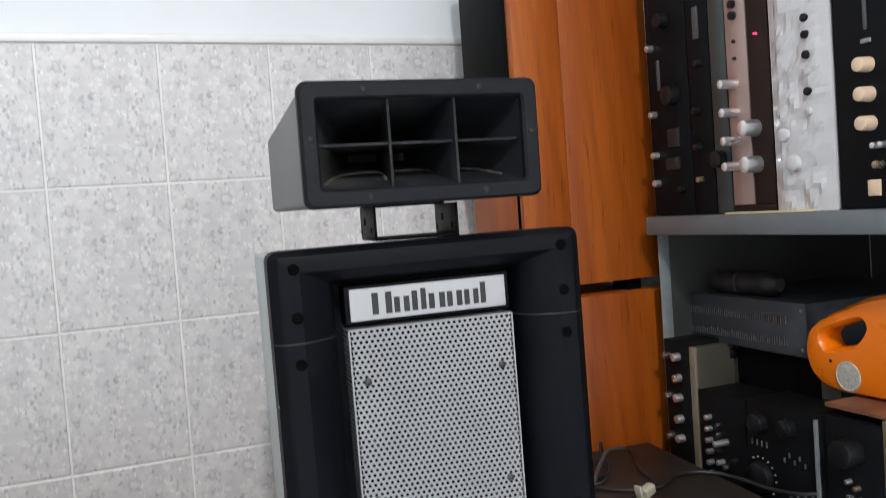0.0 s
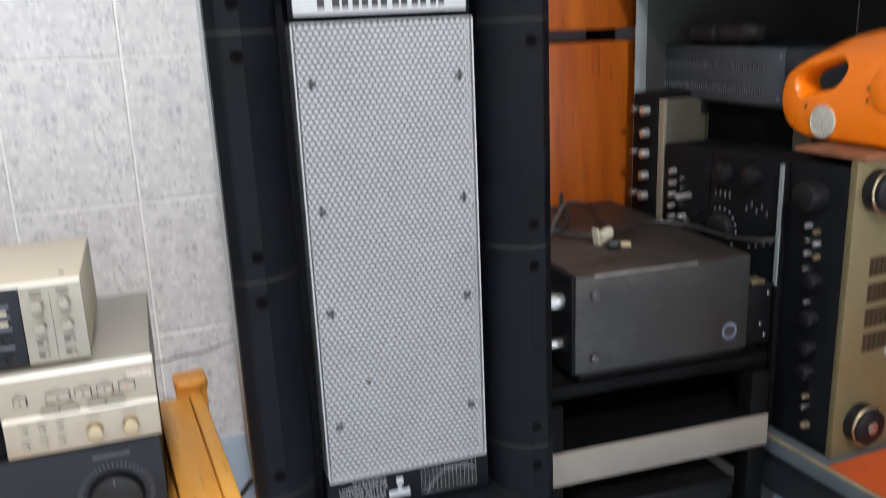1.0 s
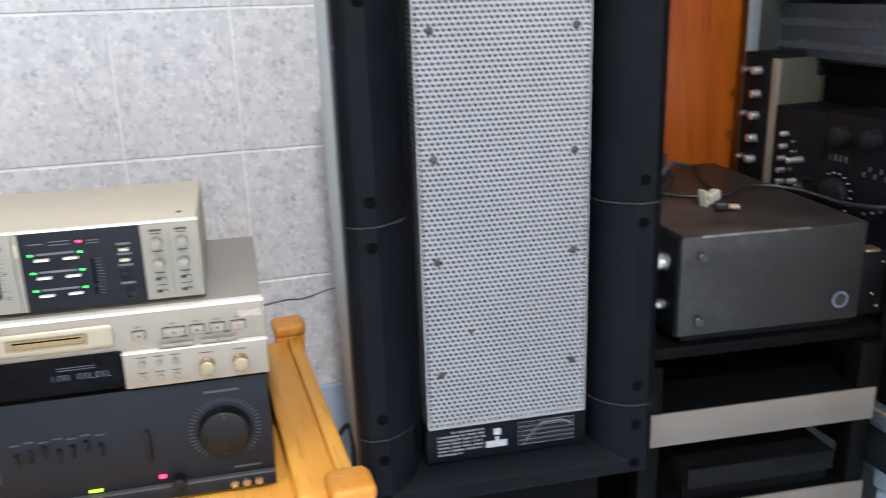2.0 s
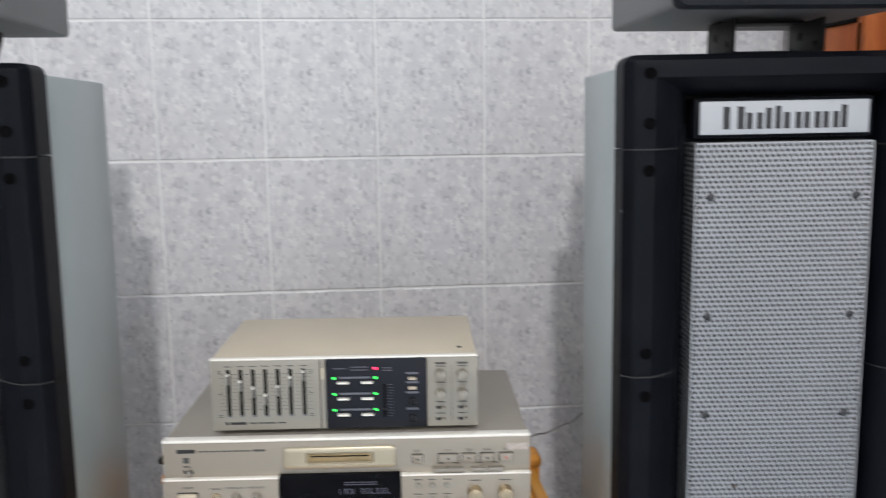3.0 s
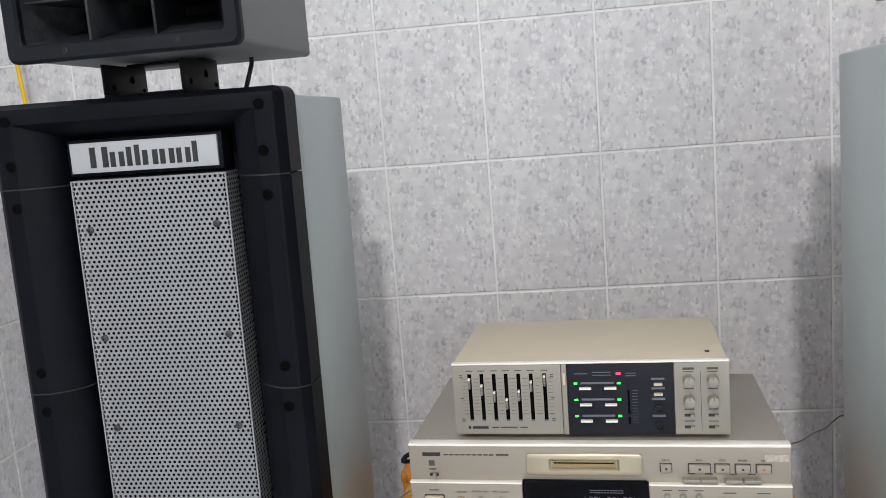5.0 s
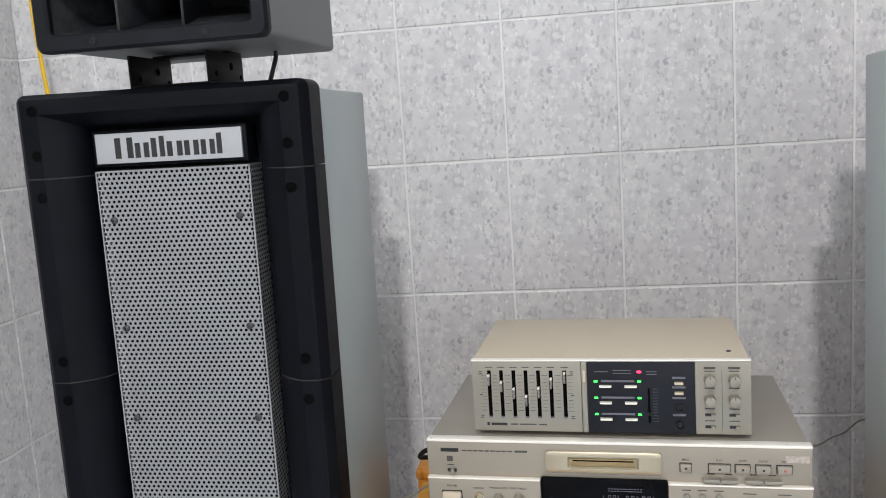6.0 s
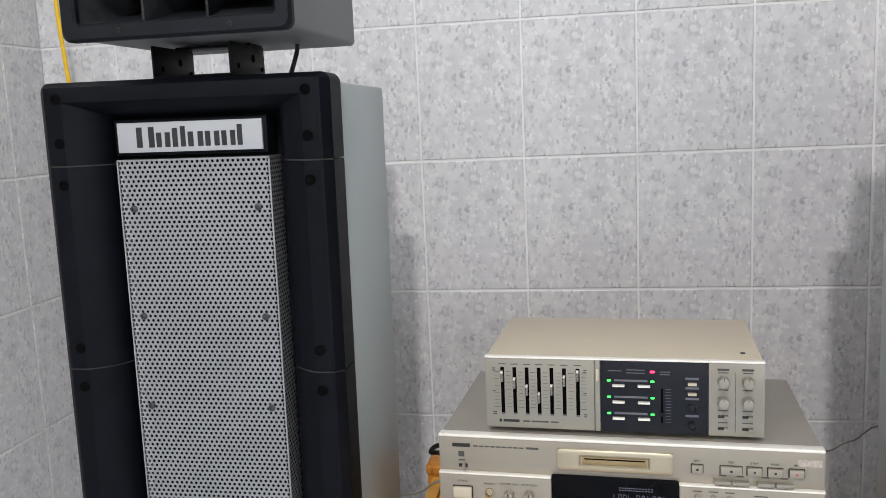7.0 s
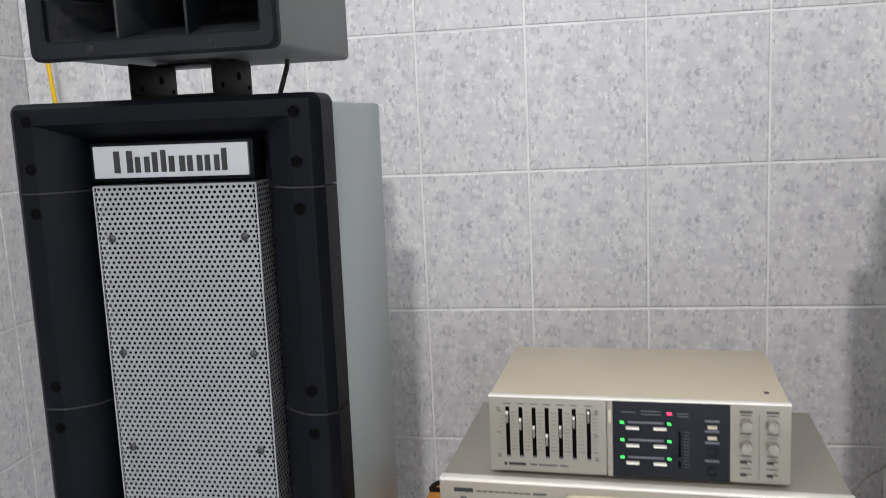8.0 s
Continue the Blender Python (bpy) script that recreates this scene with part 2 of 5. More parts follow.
M_SILVER = surface("silver_panel", (0.55, 0.55, 0.56), 0.35, 0.5, vary=0.06, scale=12)
M_OLIVE = surface("dusty_olive_steel", (0.06, 0.056, 0.042), 0.5, 0.2, vary=0.2, scale=12, dust=0.2)
M_GREYUNIT = surface("slate_grey_panel", (0.035, 0.043, 0.054), 0.45, 0.2, vary=0.15, scale=20, dust=0.1)
M_ORANGE = surface("orange_glossy_plastic", (0.74, 0.165, 0.002), 0.28, vary=0.05, scale=12, bump=0.03)
M_SPKR = surface("grey_speaker_disc", (0.42, 0.41, 0.36), 0.5, 0.2, vary=0.3, scale=260)
M_PALEBLUE = surface("pale_blue_laminate", (0.34, 0.42, 0.52), 0.4, vary=0.05, scale=6)
M_RUBBER = surface("black_rubber_cable", (0.011, 0.011, 0.012), 0.5, vary=0.2, scale=40)
M_GREYCABLE = surface("grey_cable", (0.22, 0.21, 0.20), 0.55, vary=0.15, scale=40)
M_YELLOW = surface("yellow_cable", (0.82, 0.50, 0.008), 0.45, vary=0.06, scale=30)
M_IVORY = surface("ivory_plug", (0.42, 0.39, 0.31), 0.45, vary=0.08, scale=30)
M_BAG = surface("black_leatherette", (0.012, 0.012, 0.013), 0.5, vary=0.3, scale=40, grain=250, bump=0.5)
M_GREEN = glow("green_led", (0.05, 1.0, 0.12), 2.0)
M_RED = glow("red_led", (1.0, 0.03, 0.10), 3.5)
M_AMBER = glow("dim_amber_meter", (0.9, 0.16, 0.05), 0.22)
M_LIME = glow("lime_readout", (0.45, 0.9, 0.05), 1.6)
M_FLUO = glow("pale_violet_readout", (0.45, 0.45, 0.62), 0.16)


def wrap_film():
    """Crumpled clear film over a silver panel."""
    m, t, b = nodes_of("crumpled_clear_film")
    v = coords(t)
    b.inputs["Base Color"].default_value = (0.50, 0.50, 0.51, 1)
    b.inputs["Roughness"].default_value = 0.2
    b.inputs["Coat Weight"].default_value = 1.0
    b.inputs["Coat Roughness"].default_value = 0.06
    vo = t.nodes.new("ShaderNodeTexNoise")
    vo.noise_type = "RIDGED_MULTIFRACTAL"
    vo.inputs["Scale"].default_value, vo.inputs["Detail"].default_value, vo.inputs["Distortion"].default_value = 16, 3, 0.8
    t.links.new(v, vo.inputs["Vector"])
    bump_of(t, b, vo.outputs["Fac"], 0.45, 0.004)
    return m


M_FILM = wrap_film()


# ---- building helpers ----
def finish(bm, mat, name, smooth=True, crease=35):
    bmesh.ops.recalc_face_normals(bm, faces=bm.faces)
    me = bpy.data.meshes.new(name)
    bm.to_mesh(me)
    bm.free()
    me.materials.append(mat)
    if smooth:
        me.polygons.foreach_set("use_smooth", [True] * len(me.polygons))
        me.set_sharp_from_angle(angle=radians(crease))
    return me


def part(name, bm, mat, parent=None, label="", at=None, smooth=True):
    ob = new(name, finish(bm, mat, name, smooth, 20 if name == "bezel_section" else 35))
    if parent:
        ob.parent = parent
    if at is not None:
        ob.matrix_basis = at
    if label:
        ob["label"] = label
    if name in ("fine_print", "scale_print", "dial_scale", "readout"):
        ob["kind"] = "stuff"
    return ob


def again(ob, at):
    """One more of a part, on the same mesh."""
    o = ob.copy()
    scene.collection.objects.link(o)
    o.matrix_basis = at
    return o


def thing(name, at, label, category, group="", kind=""):
    ob = new(name)
    ob.matrix_basis = at
    ob.empty_display_size = 0.05
    return tagged(ob, label, category, group, kind)


def block(x0, x1, y0, y1, z0, z1, bev=0.0, seg=2, bm=None):
    b = bmesh.new()
    r = bmesh.ops.create_cube(b, size=1)
    for v in b.verts:
        v.co = ((x0 + x1) / 2 + v.co.x * (x1 - x0), (y0 + y1) / 2 + v.co.y * (y1 - y0), (z0 + z1) / 2 + v.co.z * (z1 - z0))
    if bev:
        bmesh.ops.bevel(b, geom=b.edges[:], offset=bev, segments=seg, profile=0.5, affect="EDGES")
    if bm is None:
        return b
    me = bpy.data.meshes.new("tmp")
    b.to_mesh(me)
    b.free()
    bm.from_mesh(me)
    bpy.data.meshes.remove(me)
    return bm


def turned(profile, n=24, bm=None, m=None):
    """A body of revolution about -y from (radius, depth) pairs; depth grows towards the viewer."""
    bm = bm or bmesh.new()
    m = m or Matrix()
    rings = []
    for r, d in profile:
        if r < 1e-6:
            rings.append([bm.verts.new(m @ Vector((0, -d, 0)))])
        else:
            rings.append([bm.verts.new(m @ Vector((r * math.cos(2 * math.pi * i / n), -d, r * math.sin(2 * math.pi * i / n)))) for i in range(n)])
    for a, b in zip(rings, rings[1:]):
        for i in range(n):
            j = (i + 1) % n
            vs = [a[i % len(a)], a[j % len(a)], b[j % len(b)], b[i % len(b)]]
            vs = list(dict.fromkeys(vs))
            if len(vs) > 2:
                bm.faces.new(vs)
    return bm


def knob_bm(r, length, n=24, skirt=0.0):
    p = [(0, length), (r * 0.80, length), (r * 0.9, length - r * 0.06), (r * 0.93, length - r * 0.16), (r, length * 0.15)]
    if skirt:
        p += [(r + skirt, length * 0.12)]
        p += [(r + skirt, 0)]
    else:
        p += [(r, 0)]
    return turned(p, n)


def tube(points, radius, n=8, res=5):
    """A smooth cable through points, as a mesh."""
    pts = [Vector(p) for p in points]
    line = []
    for i in range(len(pts) - 1):
        p0, p1, p2, p3 = pts[max(i - 1, 0)], pts[i], pts[i + 1], pts[min(i + 2, len(pts) - 1)]
        for k in range(res):
            s = k / res
            line.append(0.5 * (2 * p1 + (p2 - p0) * s + (2 * p0 - 5 * p1 + 4 * p2 - p3) * s * s + (3 * p1 - p0 - 3 * p2 + p3) * s ** 3))
    line.append(pts[-1])
    bm = bmesh.new()
    rings = []
    for i, p in enumerate(line):
        d = (line[min(i + 1, len(line) - 1)] - line[max(i - 1, 0)]).normalized()
        q = d.to_track_quat("Z", "Y")
        rings.append([bm.verts.new(p + q @ Vector((radius * math.cos(2 * math.pi * k / n), radius * math.sin(2 * math.pi * k / n), 0))) for k in range(n)])
    for a, b in zip(rings, rings[1:]):
        for k in range(n):
            bm.faces.new((a[k], a[(k + 1) % n], b[(k + 1) % n], b[k]))
    bm.faces.new(rings[0][::-1])
    bm.faces.new(rings[-1])
    return bm


def word(text, size, mat, parent, x, y, z):
    """Printed word, facing -y, centred at x, z."""
    c = bpy.data.curves.new("word", "FONT")
    c.body, c.size, c.align_x, c.align_y, c.extrude = text, size, "CENTER", "CENTER", 0.0001
    tmp = new("word_source", c)
    bpy.context.view_layer.update()
    me = bpy.data.meshes.new_from_object(tmp.evaluated_get(bpy.context.evaluated_depsgraph_get()))
    bpy.data.objects.remove(tmp)
    me.materials.clear()
    me.materials.append(mat)
    ob = new("printed_word", me)
    ob.parent = parent
    ob.matrix_basis = pose(x, y, z, 90, 0, 0)
    return ob


# ---- structure ----
X0, X1, Y0, Y1, ZC = -1.17, 1.50, -2.6, 1.985, 3.05
T = 0.15


def slab(name, dims, mat, label, category):
    ob = part(name, block(*dims), mat, smooth=False)
    return tagged(ob, label, category, kind="structure")


floor_ob = slab("floor", (X0 - T, X1 + T, Y0 - T, Y1 + T, -0.1, 0), M_FLOOR, "pale blue grey floor of the room", "floor")
slab("ceiling", (X0 - T, X1 + T, Y0 - T, Y1 + T, ZC, ZC + 0.1), M_CEIL, "plain white painted ceiling", "ceiling")
wall_back = slab("wall_north", (X0 - T, X1 + T, Y1, Y1 + T, 0, ZC), M_PAINT, "tiled wall with bluish white paint above", "wall")
wall_left = slab("wall_west", (X0 - T, X0, Y0, Y1, 0, ZC), M_PAINT, "tiled side wall with white paint above", "wall")
slab("wall_east", (X1, X1 + T, -1.0, Y1, 0, ZC), M_PAINT, "bluish white painted wall behind the equipment shelves", "wall")
# three pieces round a gap added only for the east fill lamp
slab("wall_east", (X1, X1 + T, Y0, -2.1, 0, ZC), M_PAINT, "bluish white painted wall beside the gap added for a fill lamp", "wall")
slab("wall_east", (X1, X1 + T, -2.1, -1.0, 0, 1.0), M_PAINT, "bluish white painted wall under the gap added for a fill lamp", "wall")
slab("wall_east", (X1, X1 + T, -2.1, -1.0, 2.2, ZC), M_PAINT, "bluish white painted wall above the gap added for a fill lamp", "wall")
slab("wall_south", (X0 - T, X1 + T, Y0 - T, Y0, 0, ZC), M_PAINT, "plain painted wall closing the room", "wall")
part("grout", block(X0 + 0.002, X1, Y1 - 0.0076, Y1 - 0.001, 0, 1.73), M_GROUT, wall_back, "white tile grout", smooth=False)
part("grout", block(X0 + 0.001, X0 + 0.0076, Y0, Y1 - 0.008, 0, 1.73), M_GROUT, wall_left, "white tile grout", smooth=False)
for dims, label in (((X0 + 0.014, X1, Y1 - 0.014, Y1 + 0.002, 1.7305, 1.747), "white tile edging along the wall"), ((X0 - 0.002, X0 + 0.014, Y0, Y1 - 0.016, 1.7305, 1.747), "white tile edging along the side wall")):
    tagged(part("trim", block(*dims, 0.004), M_TRIM), label, "trim", kind="structure")

# ---- loudspeakers ----
ZT, ZB, HW = 1.365, 0.693, 0.173
GH, GD = 0.0930, 0.040
BF, HX = -0.024, 0.1478  # the frame stands proud of the grille


def perforated(spans, pitch=0.0062, hole=0.00192):
    """Sheets of hexagonal cells, each with a round hole. spans: origin, u, v vectors and their lengths."""
    verts, faces = [], []
    row = pitch * math.sqrt(3) / 2
    for org, u, v, lu, lv in spans:
        org, u, v = (np.array(a, float) for a in (org, u, v))
        nu, nv = int(lu / pitch), int(lv / row)
        for j in range(nv):
            for i in range(nu):
                c = ((i + 0.5 + 0.5 * (j % 2)) * pitch, (j + 0.6) * row)
                if c[0] > lu - 0.2 * pitch:
                    continue
                k0 = len(verts)
                for rad in (pitch / math.sqrt(3), hole):
                    for k in range(6):
                        a = math.pi / 6 + k * math.pi / 3
                        pu, pv = min(max(c[0] + rad * math.cos(a), 0), lu), min(max(c[1] + rad * math.sin(a), 0), lv)
                        verts.append(tuple(org + u * pu + v * pv))
                for k in range(6):
                    m = (k + 1) % 6
                    faces.append((k0 + k, k0 + m, k0 + 6 + m, k0 + 6 + k))
    me = bpy.data.meshes.new("grille")
    me.from_pydata(verts, [], faces)
    me.materials.append(M_GRILLE)
    return me


SIDE = [(0.0, 0.052), (0.0, 0.011), (0.002, 0.0082), (0.0095, 0.0012), (0.0125, 0.0), (0.031, 0.0), (0.041, 0.0050), (0.051, 0.0118), (0.060, 0.0200), (0.066, 0.0300), (0.0695, 0.042), (0.0695, 0.066)]
CAP = [0.0, 0.0, 0.002, 0.006, 0.009, 0.023, 0.026, 0.030, 0.034, 0.0375, 0.041, 0.041]


def bezel_end(z_edge, z_cut):
    """The top or bottom section of the moulded frame, mitred at its corners."""
    bm = bmesh.new()
    s = 1 if z_edge > z_cut else -1
    rows = []
    for (u, y), v in zip(SIDE, CAP):
        xs, zs = HW - u, z_edge - s * v
        rr = max(0.011 - u, 0.0015)
        line = [(-xs, z_cut)]
        for sx, order in ((-1, (0, 18, 36, 54, 72, 90)), (1, (90, 72, 54, 36, 18, 0))):
            line += [(sx * (xs - rr + rr * math.cos(radians(k))), zs - s * rr + s * rr * math.sin(radians(k))) for k in order]
        line.append((xs, z_cut))
        rows.append([bm.verts.new((px, y + BF, pz)) for px, pz in line])
    n = len(rows[0])
    for a, b in zip(rows, rows[1:]):
        for i in range(n - 1):
            bm.faces.new((a[i], a[i + 1], b[i + 1], b[i]))
    for i in (0, n - 1):
        bm.faces.new([r[i] for r in rows])
    return bm


def bezel_side(sign, z0, z1):
    bm = bmesh.new()
    lo = [bm.verts.new((sign * (HW - u), y + BF, z0)) for u, y in SIDE]
    hi = [bm.verts.new((sign * (HW - u), y + BF, z1)) for u, y in SIDE]
    for i in range(len(SIDE) - 1):
        bm.faces.new((lo[i], lo[i + 1], hi[i + 1], hi[i]))
    bm.faces.new(lo)
    bm.faces.new(hi)
    return bm


def loudspeaker(at, label, shift=0.0):
    sp = thing("loudspeaker", at, label, "loudspeaker", "pair of column loudspeakers")
    body = block(-0.168, 0.168, 0.046, 0.262, 0.70, 1.356, 0.004)
    for d in ((-0.168, -0.160, 0.0275, 0.050, 0.70, 1.356), (0.160, 0.168, 0.0275, 0.050, 0.70, 1.356), (-0.160, 0.160, 0.0275, 0.050, 0.70, 0.708), (-0.160, 0.160, 0.0275, 0.050, 1.348, 1.356)):
        block(*d, bm=body)
    part("cabinet", body, M_BODY, sp, "grey green painted cabinet shell")
    part("baffle", block(-0.158, 0.158, 0.0405, 0.045, 0.709, 1.347), M_BEZEL, sp, "black recessed baffle")
    part("bezel_section", bezel_end(ZT, 1.2705), M_BEZEL, sp)
    part("bezel_section", bezel_end(ZB, 0.7865), M_BEZEL, sp)
    for s in (-1, 1):
        part("bezel_section", bezel_side(s, 1.0295, 1.2690), M_BEZEL, sp)
        part("bezel_section", bezel_side(s, 0.7880, 1.0280), M_BEZEL, sp)
    for s in (-1, 1):
        for z in (1.26975, 1.02875, 0.78725):
            bm = bmesh.new()
            lo = [bm.verts.new((s * (HW - u), y + BF - 0.0004, z - 0.0007)) for u, y in SIDE[1:11]]
            hi = [bm.verts.new((v.co.x, v.co.y, z + 0.0007)) for v in lo]
            lo2 = [bm.verts.new((v.co.x, v.co.y + 0.004, v.co.z)) for v in lo]
            hi2 = [bm.verts.new((v.co.x, v.co.y + 0.004, v.co.z)) for v in hi]
            for i in range(9):
                bm.faces.new((lo[i], lo[i + 1], hi[i + 1], hi[i]))
                bm.faces.new((lo[i], lo[i + 1], lo2[i + 1], lo2[i]))
                bm.faces.new((hi[i], hi[i + 1], hi2[i + 1], hi2[i]))
            part("seam", bm, M_SEAM, sp)
    # no holes are cut: black discs on the frame paint their shaded insides
    hole = None
    for x in (-HX, HX):
        for z in (1.346, 1.296, 1.248, 1.0546, 1.0071, 0.8126, 0.7627, 0.712):
            if hole is None:
                hole = part("screw_hole", turned([(0.0062, -0.003), (0.0062, 0.0006), (0.0052, 0.0010), (0.0045, 0.0002), (0.0, 0.0002)], 20), M_BLACK, sp, "", pose(x, BF, z))
            else:
                again(hole, pose(x, BF, z))
    # name plate with plain dark strokes
    part("plate_holder", block(shift - 0.0935, shift + 0.0935, 0.0072, 0.044, 1.2790, 1.3205, 0.001), M_BEZEL, sp)
    plate = part("name_plate", block(shift - 0.0885, shift + 0.0885, 0.004, 0.008, 1.2825, 1.3170, 0.0006), M_PLATE, sp, "white name plate with dark strokes")
    for x0, x1, tall in ((0, 0.007, 1), (0.0150, 0.0220, 1), (0.0245, 0.0308, 0.72), (0.0352, 0.0415, 0.72), (0.0445, 0.0508, 0.92), (0.0545, 0.0605, 1), (0.0635, 0.0700, 0.72), (0.0755, 0.0820, 0.72), (0.0845, 0.0908, 0.72), (0.0955, 0.1018, 0.72), (0.1045, 0.1105, 0.72), (0.1150, 0.1210, 0.72), (0.1235, 0.1295, 1)):
        part("printed_bar", block(shift + x0 - 0.0645, shift + x1 - 0.0645, 0.0034, 0.0045, 1.2880, 1.2880 + 0.0235 * tall), M_INK, plate, smooth=False)
    # perforated grille with folded sides
    g = new("grille", perforated([((-GH, 0, 0.779), (1, 0, 0), (0, 0, 1), 2 * GH, 0.495), ((GH, 0, 0.779), (0, 1, 0), (0, 0, 1), GD, 0.495), ((-GH, GD, 0.779), (0, -1, 0), (0, 0, 1), GD, 0.495)]))
    g.parent = sp
    g["label"] = "light grey perforated metal grille"
    rim = bmesh.new()
    for d in ((-GH - 0.0006, -GH + 0.0012, -0.0006, 0.0012, 0.779, 1.274), (GH - 0.0012, GH + 0.0006, -0.0006, 0.0012, 0.779, 1.274), (-GH, GH, -0.0006, GD, 0.7775, 0.7800), (-GH, GH, -0.0006, GD, 1.2725, 1.2745)):
        block(*d, bm=rim)
    part("grille_edge", rim, M_GRILLE, g, smooth=False)
    part("backing_cloth", block(-GH + 0.006, GH - 0.006, 0.008, 0.0405, 0.782, 1.271), M_BLACK, sp, "black cloth behind the grille", smooth=False)
    sc = None
    for x in (-0.0765, 0.0765):
        for z in (1.217, 1.088, 0.977, 0.845):
            if sc is None:
                sc = part("screw", turned([(0.0042, -0.001), (0.0042, 0.0016), (0.0030, 0.0026), (0.0013, 0.0028), (0.0011, 0.0018), (0, 0.0018)], 14), M_SCREW, sp, "", pose(x, 0, z))
            else:
                again(sc, pose(x, 0, z))
    # specification plate
    spec = part("specification_plate", block(-0.096, 0.096, 0.002, 0.034, 0.733, 0.7765, 0.001), M_BEZEL, sp, "black plate with small pale print and a graph")
    bm = bmesh.new()
    rnd = random.Random(4)
    for r in range(7):
        z = 0.7700 - r * 0.0046
        x = -0.083 + (0.016 if r == 0 else 0.0)
        while x < (-0.030 if r < 6 else -0.055):
            w = rnd.uniform(0.0008, 0.0032)
            block(x, x + w, 0.0012, 0.0025, z - 0.0012, z + 0.0010, bm=bm)
            x += w + rnd.choice((0.0005, 0.0005, 0.0008, 0.0022))
    for i in range(30):
        f = i / 29
        zc = 0.7435 + 0.0245 * min(1.0, f * 2.6) ** 0.8 - 0.006 * max(0.0, f - 0.8) / 0.2
        block(0.019 + 0.058 * f, 0.0215 + 0.058 * f, 0.0008, 0.0025, zc - 0.0006, zc + 0.0006, bm=bm)
    for i in range(15):
        block(0.013 + i * 0.0048, 0.0132 + i * 0.0048, 0.0012, 0.0025, 0.742, 0.771, bm=bm)
    for i in range(6):
        block(0.013, 0.081, 0.0012, 0.0025, 0.742 + i * 0.0058, 0.7422 + i * 0.0058, bm=bm)
    tagged(part("fine_print", bm, M_SPECPRINT, spec, "unreadable fine print and graph lines", smooth=False), kind="stuff")
    for dims in ((-0.026, -0.001, 0.7445, 0.7525), (-0.0165, -0.0085, 0.7600, 0.7680), (-0.0150, -0.0105, 0.7530, 0.7575)):
        part("printed_bar", block(dims[0], dims[1], 0.0010, 0.0025, dims[2], dims[3]), M_PRINT, spec, smooth=False)
    part("plinth", block(-0.14, 0.14, 0.06, 0.25, 0.0, 0.70, 0.004), M_RACKBLK, sp, "black plinth under the cabinet")
    return sp


AT_L, AT_R = pose(-0.5436, 1.3116, 0, 0, 0.45, 0.46), pose(0.4254, 1.2353, 0, 0, -0.44, -5.57)
loudspeaker(AT_L, "dark column loudspeaker with perforated grey grille, near the room corner", -0.0035)
right_speaker = loudspeaker(AT_R, "dark column loudspeaker with perforated grey grille, beside the equipment shelves")
part("paint_chip", block(-0.1735, -0.1690, -0.0135, -0.0095, 1.204, 1.2075, 0.001), M_PRINT, right_speaker, "small pale chip on the frame edge")
part("stain", turned([(0.0030, -0.001), (0.0026, 0.0006), (0, 0.0009)], 9), surface("brown_stain", (0.06, 0.045, 0.035), 0.8), right_speaker, "small brown stain", pose(-0.041, 0, 0.893))


def lofted(rects, bm=None, close_first=False, close_last=False):
    """Quads between rounded rectangles (half width, half height, corner radius, y)."""
    bm = bm or bmesh.new()
    rings = []
    for w, h, r, y, *dz in rects:
        ring, lift = [], dz[0] if dz else 0.0
        for cx, cz, a0 in ((w - r, h - r, 0), (-w + r, h - r, 90), (-w + r, -h + r, 180), (w - r, -h + r, 270)):
            for k in range(5):
                a = radians(a0 + k * 22.5)
                ring.append(bm.verts.new((cx + r * math.cos(a), y, cz + r * math.sin(a) + lift)))
        rings.append(ring)
    n = len(rings[0])
    for a, b in zip(rings, rings[1:]):
        for i in range(n):
            bm.faces.new((a[i], a[(i + 1) % n], b[(i + 1) % n], b[i]))
    if close_first:
        bm.faces.new(rings[0])
    if close_last:
        bm.faces.new(rings[-1])
    return bm


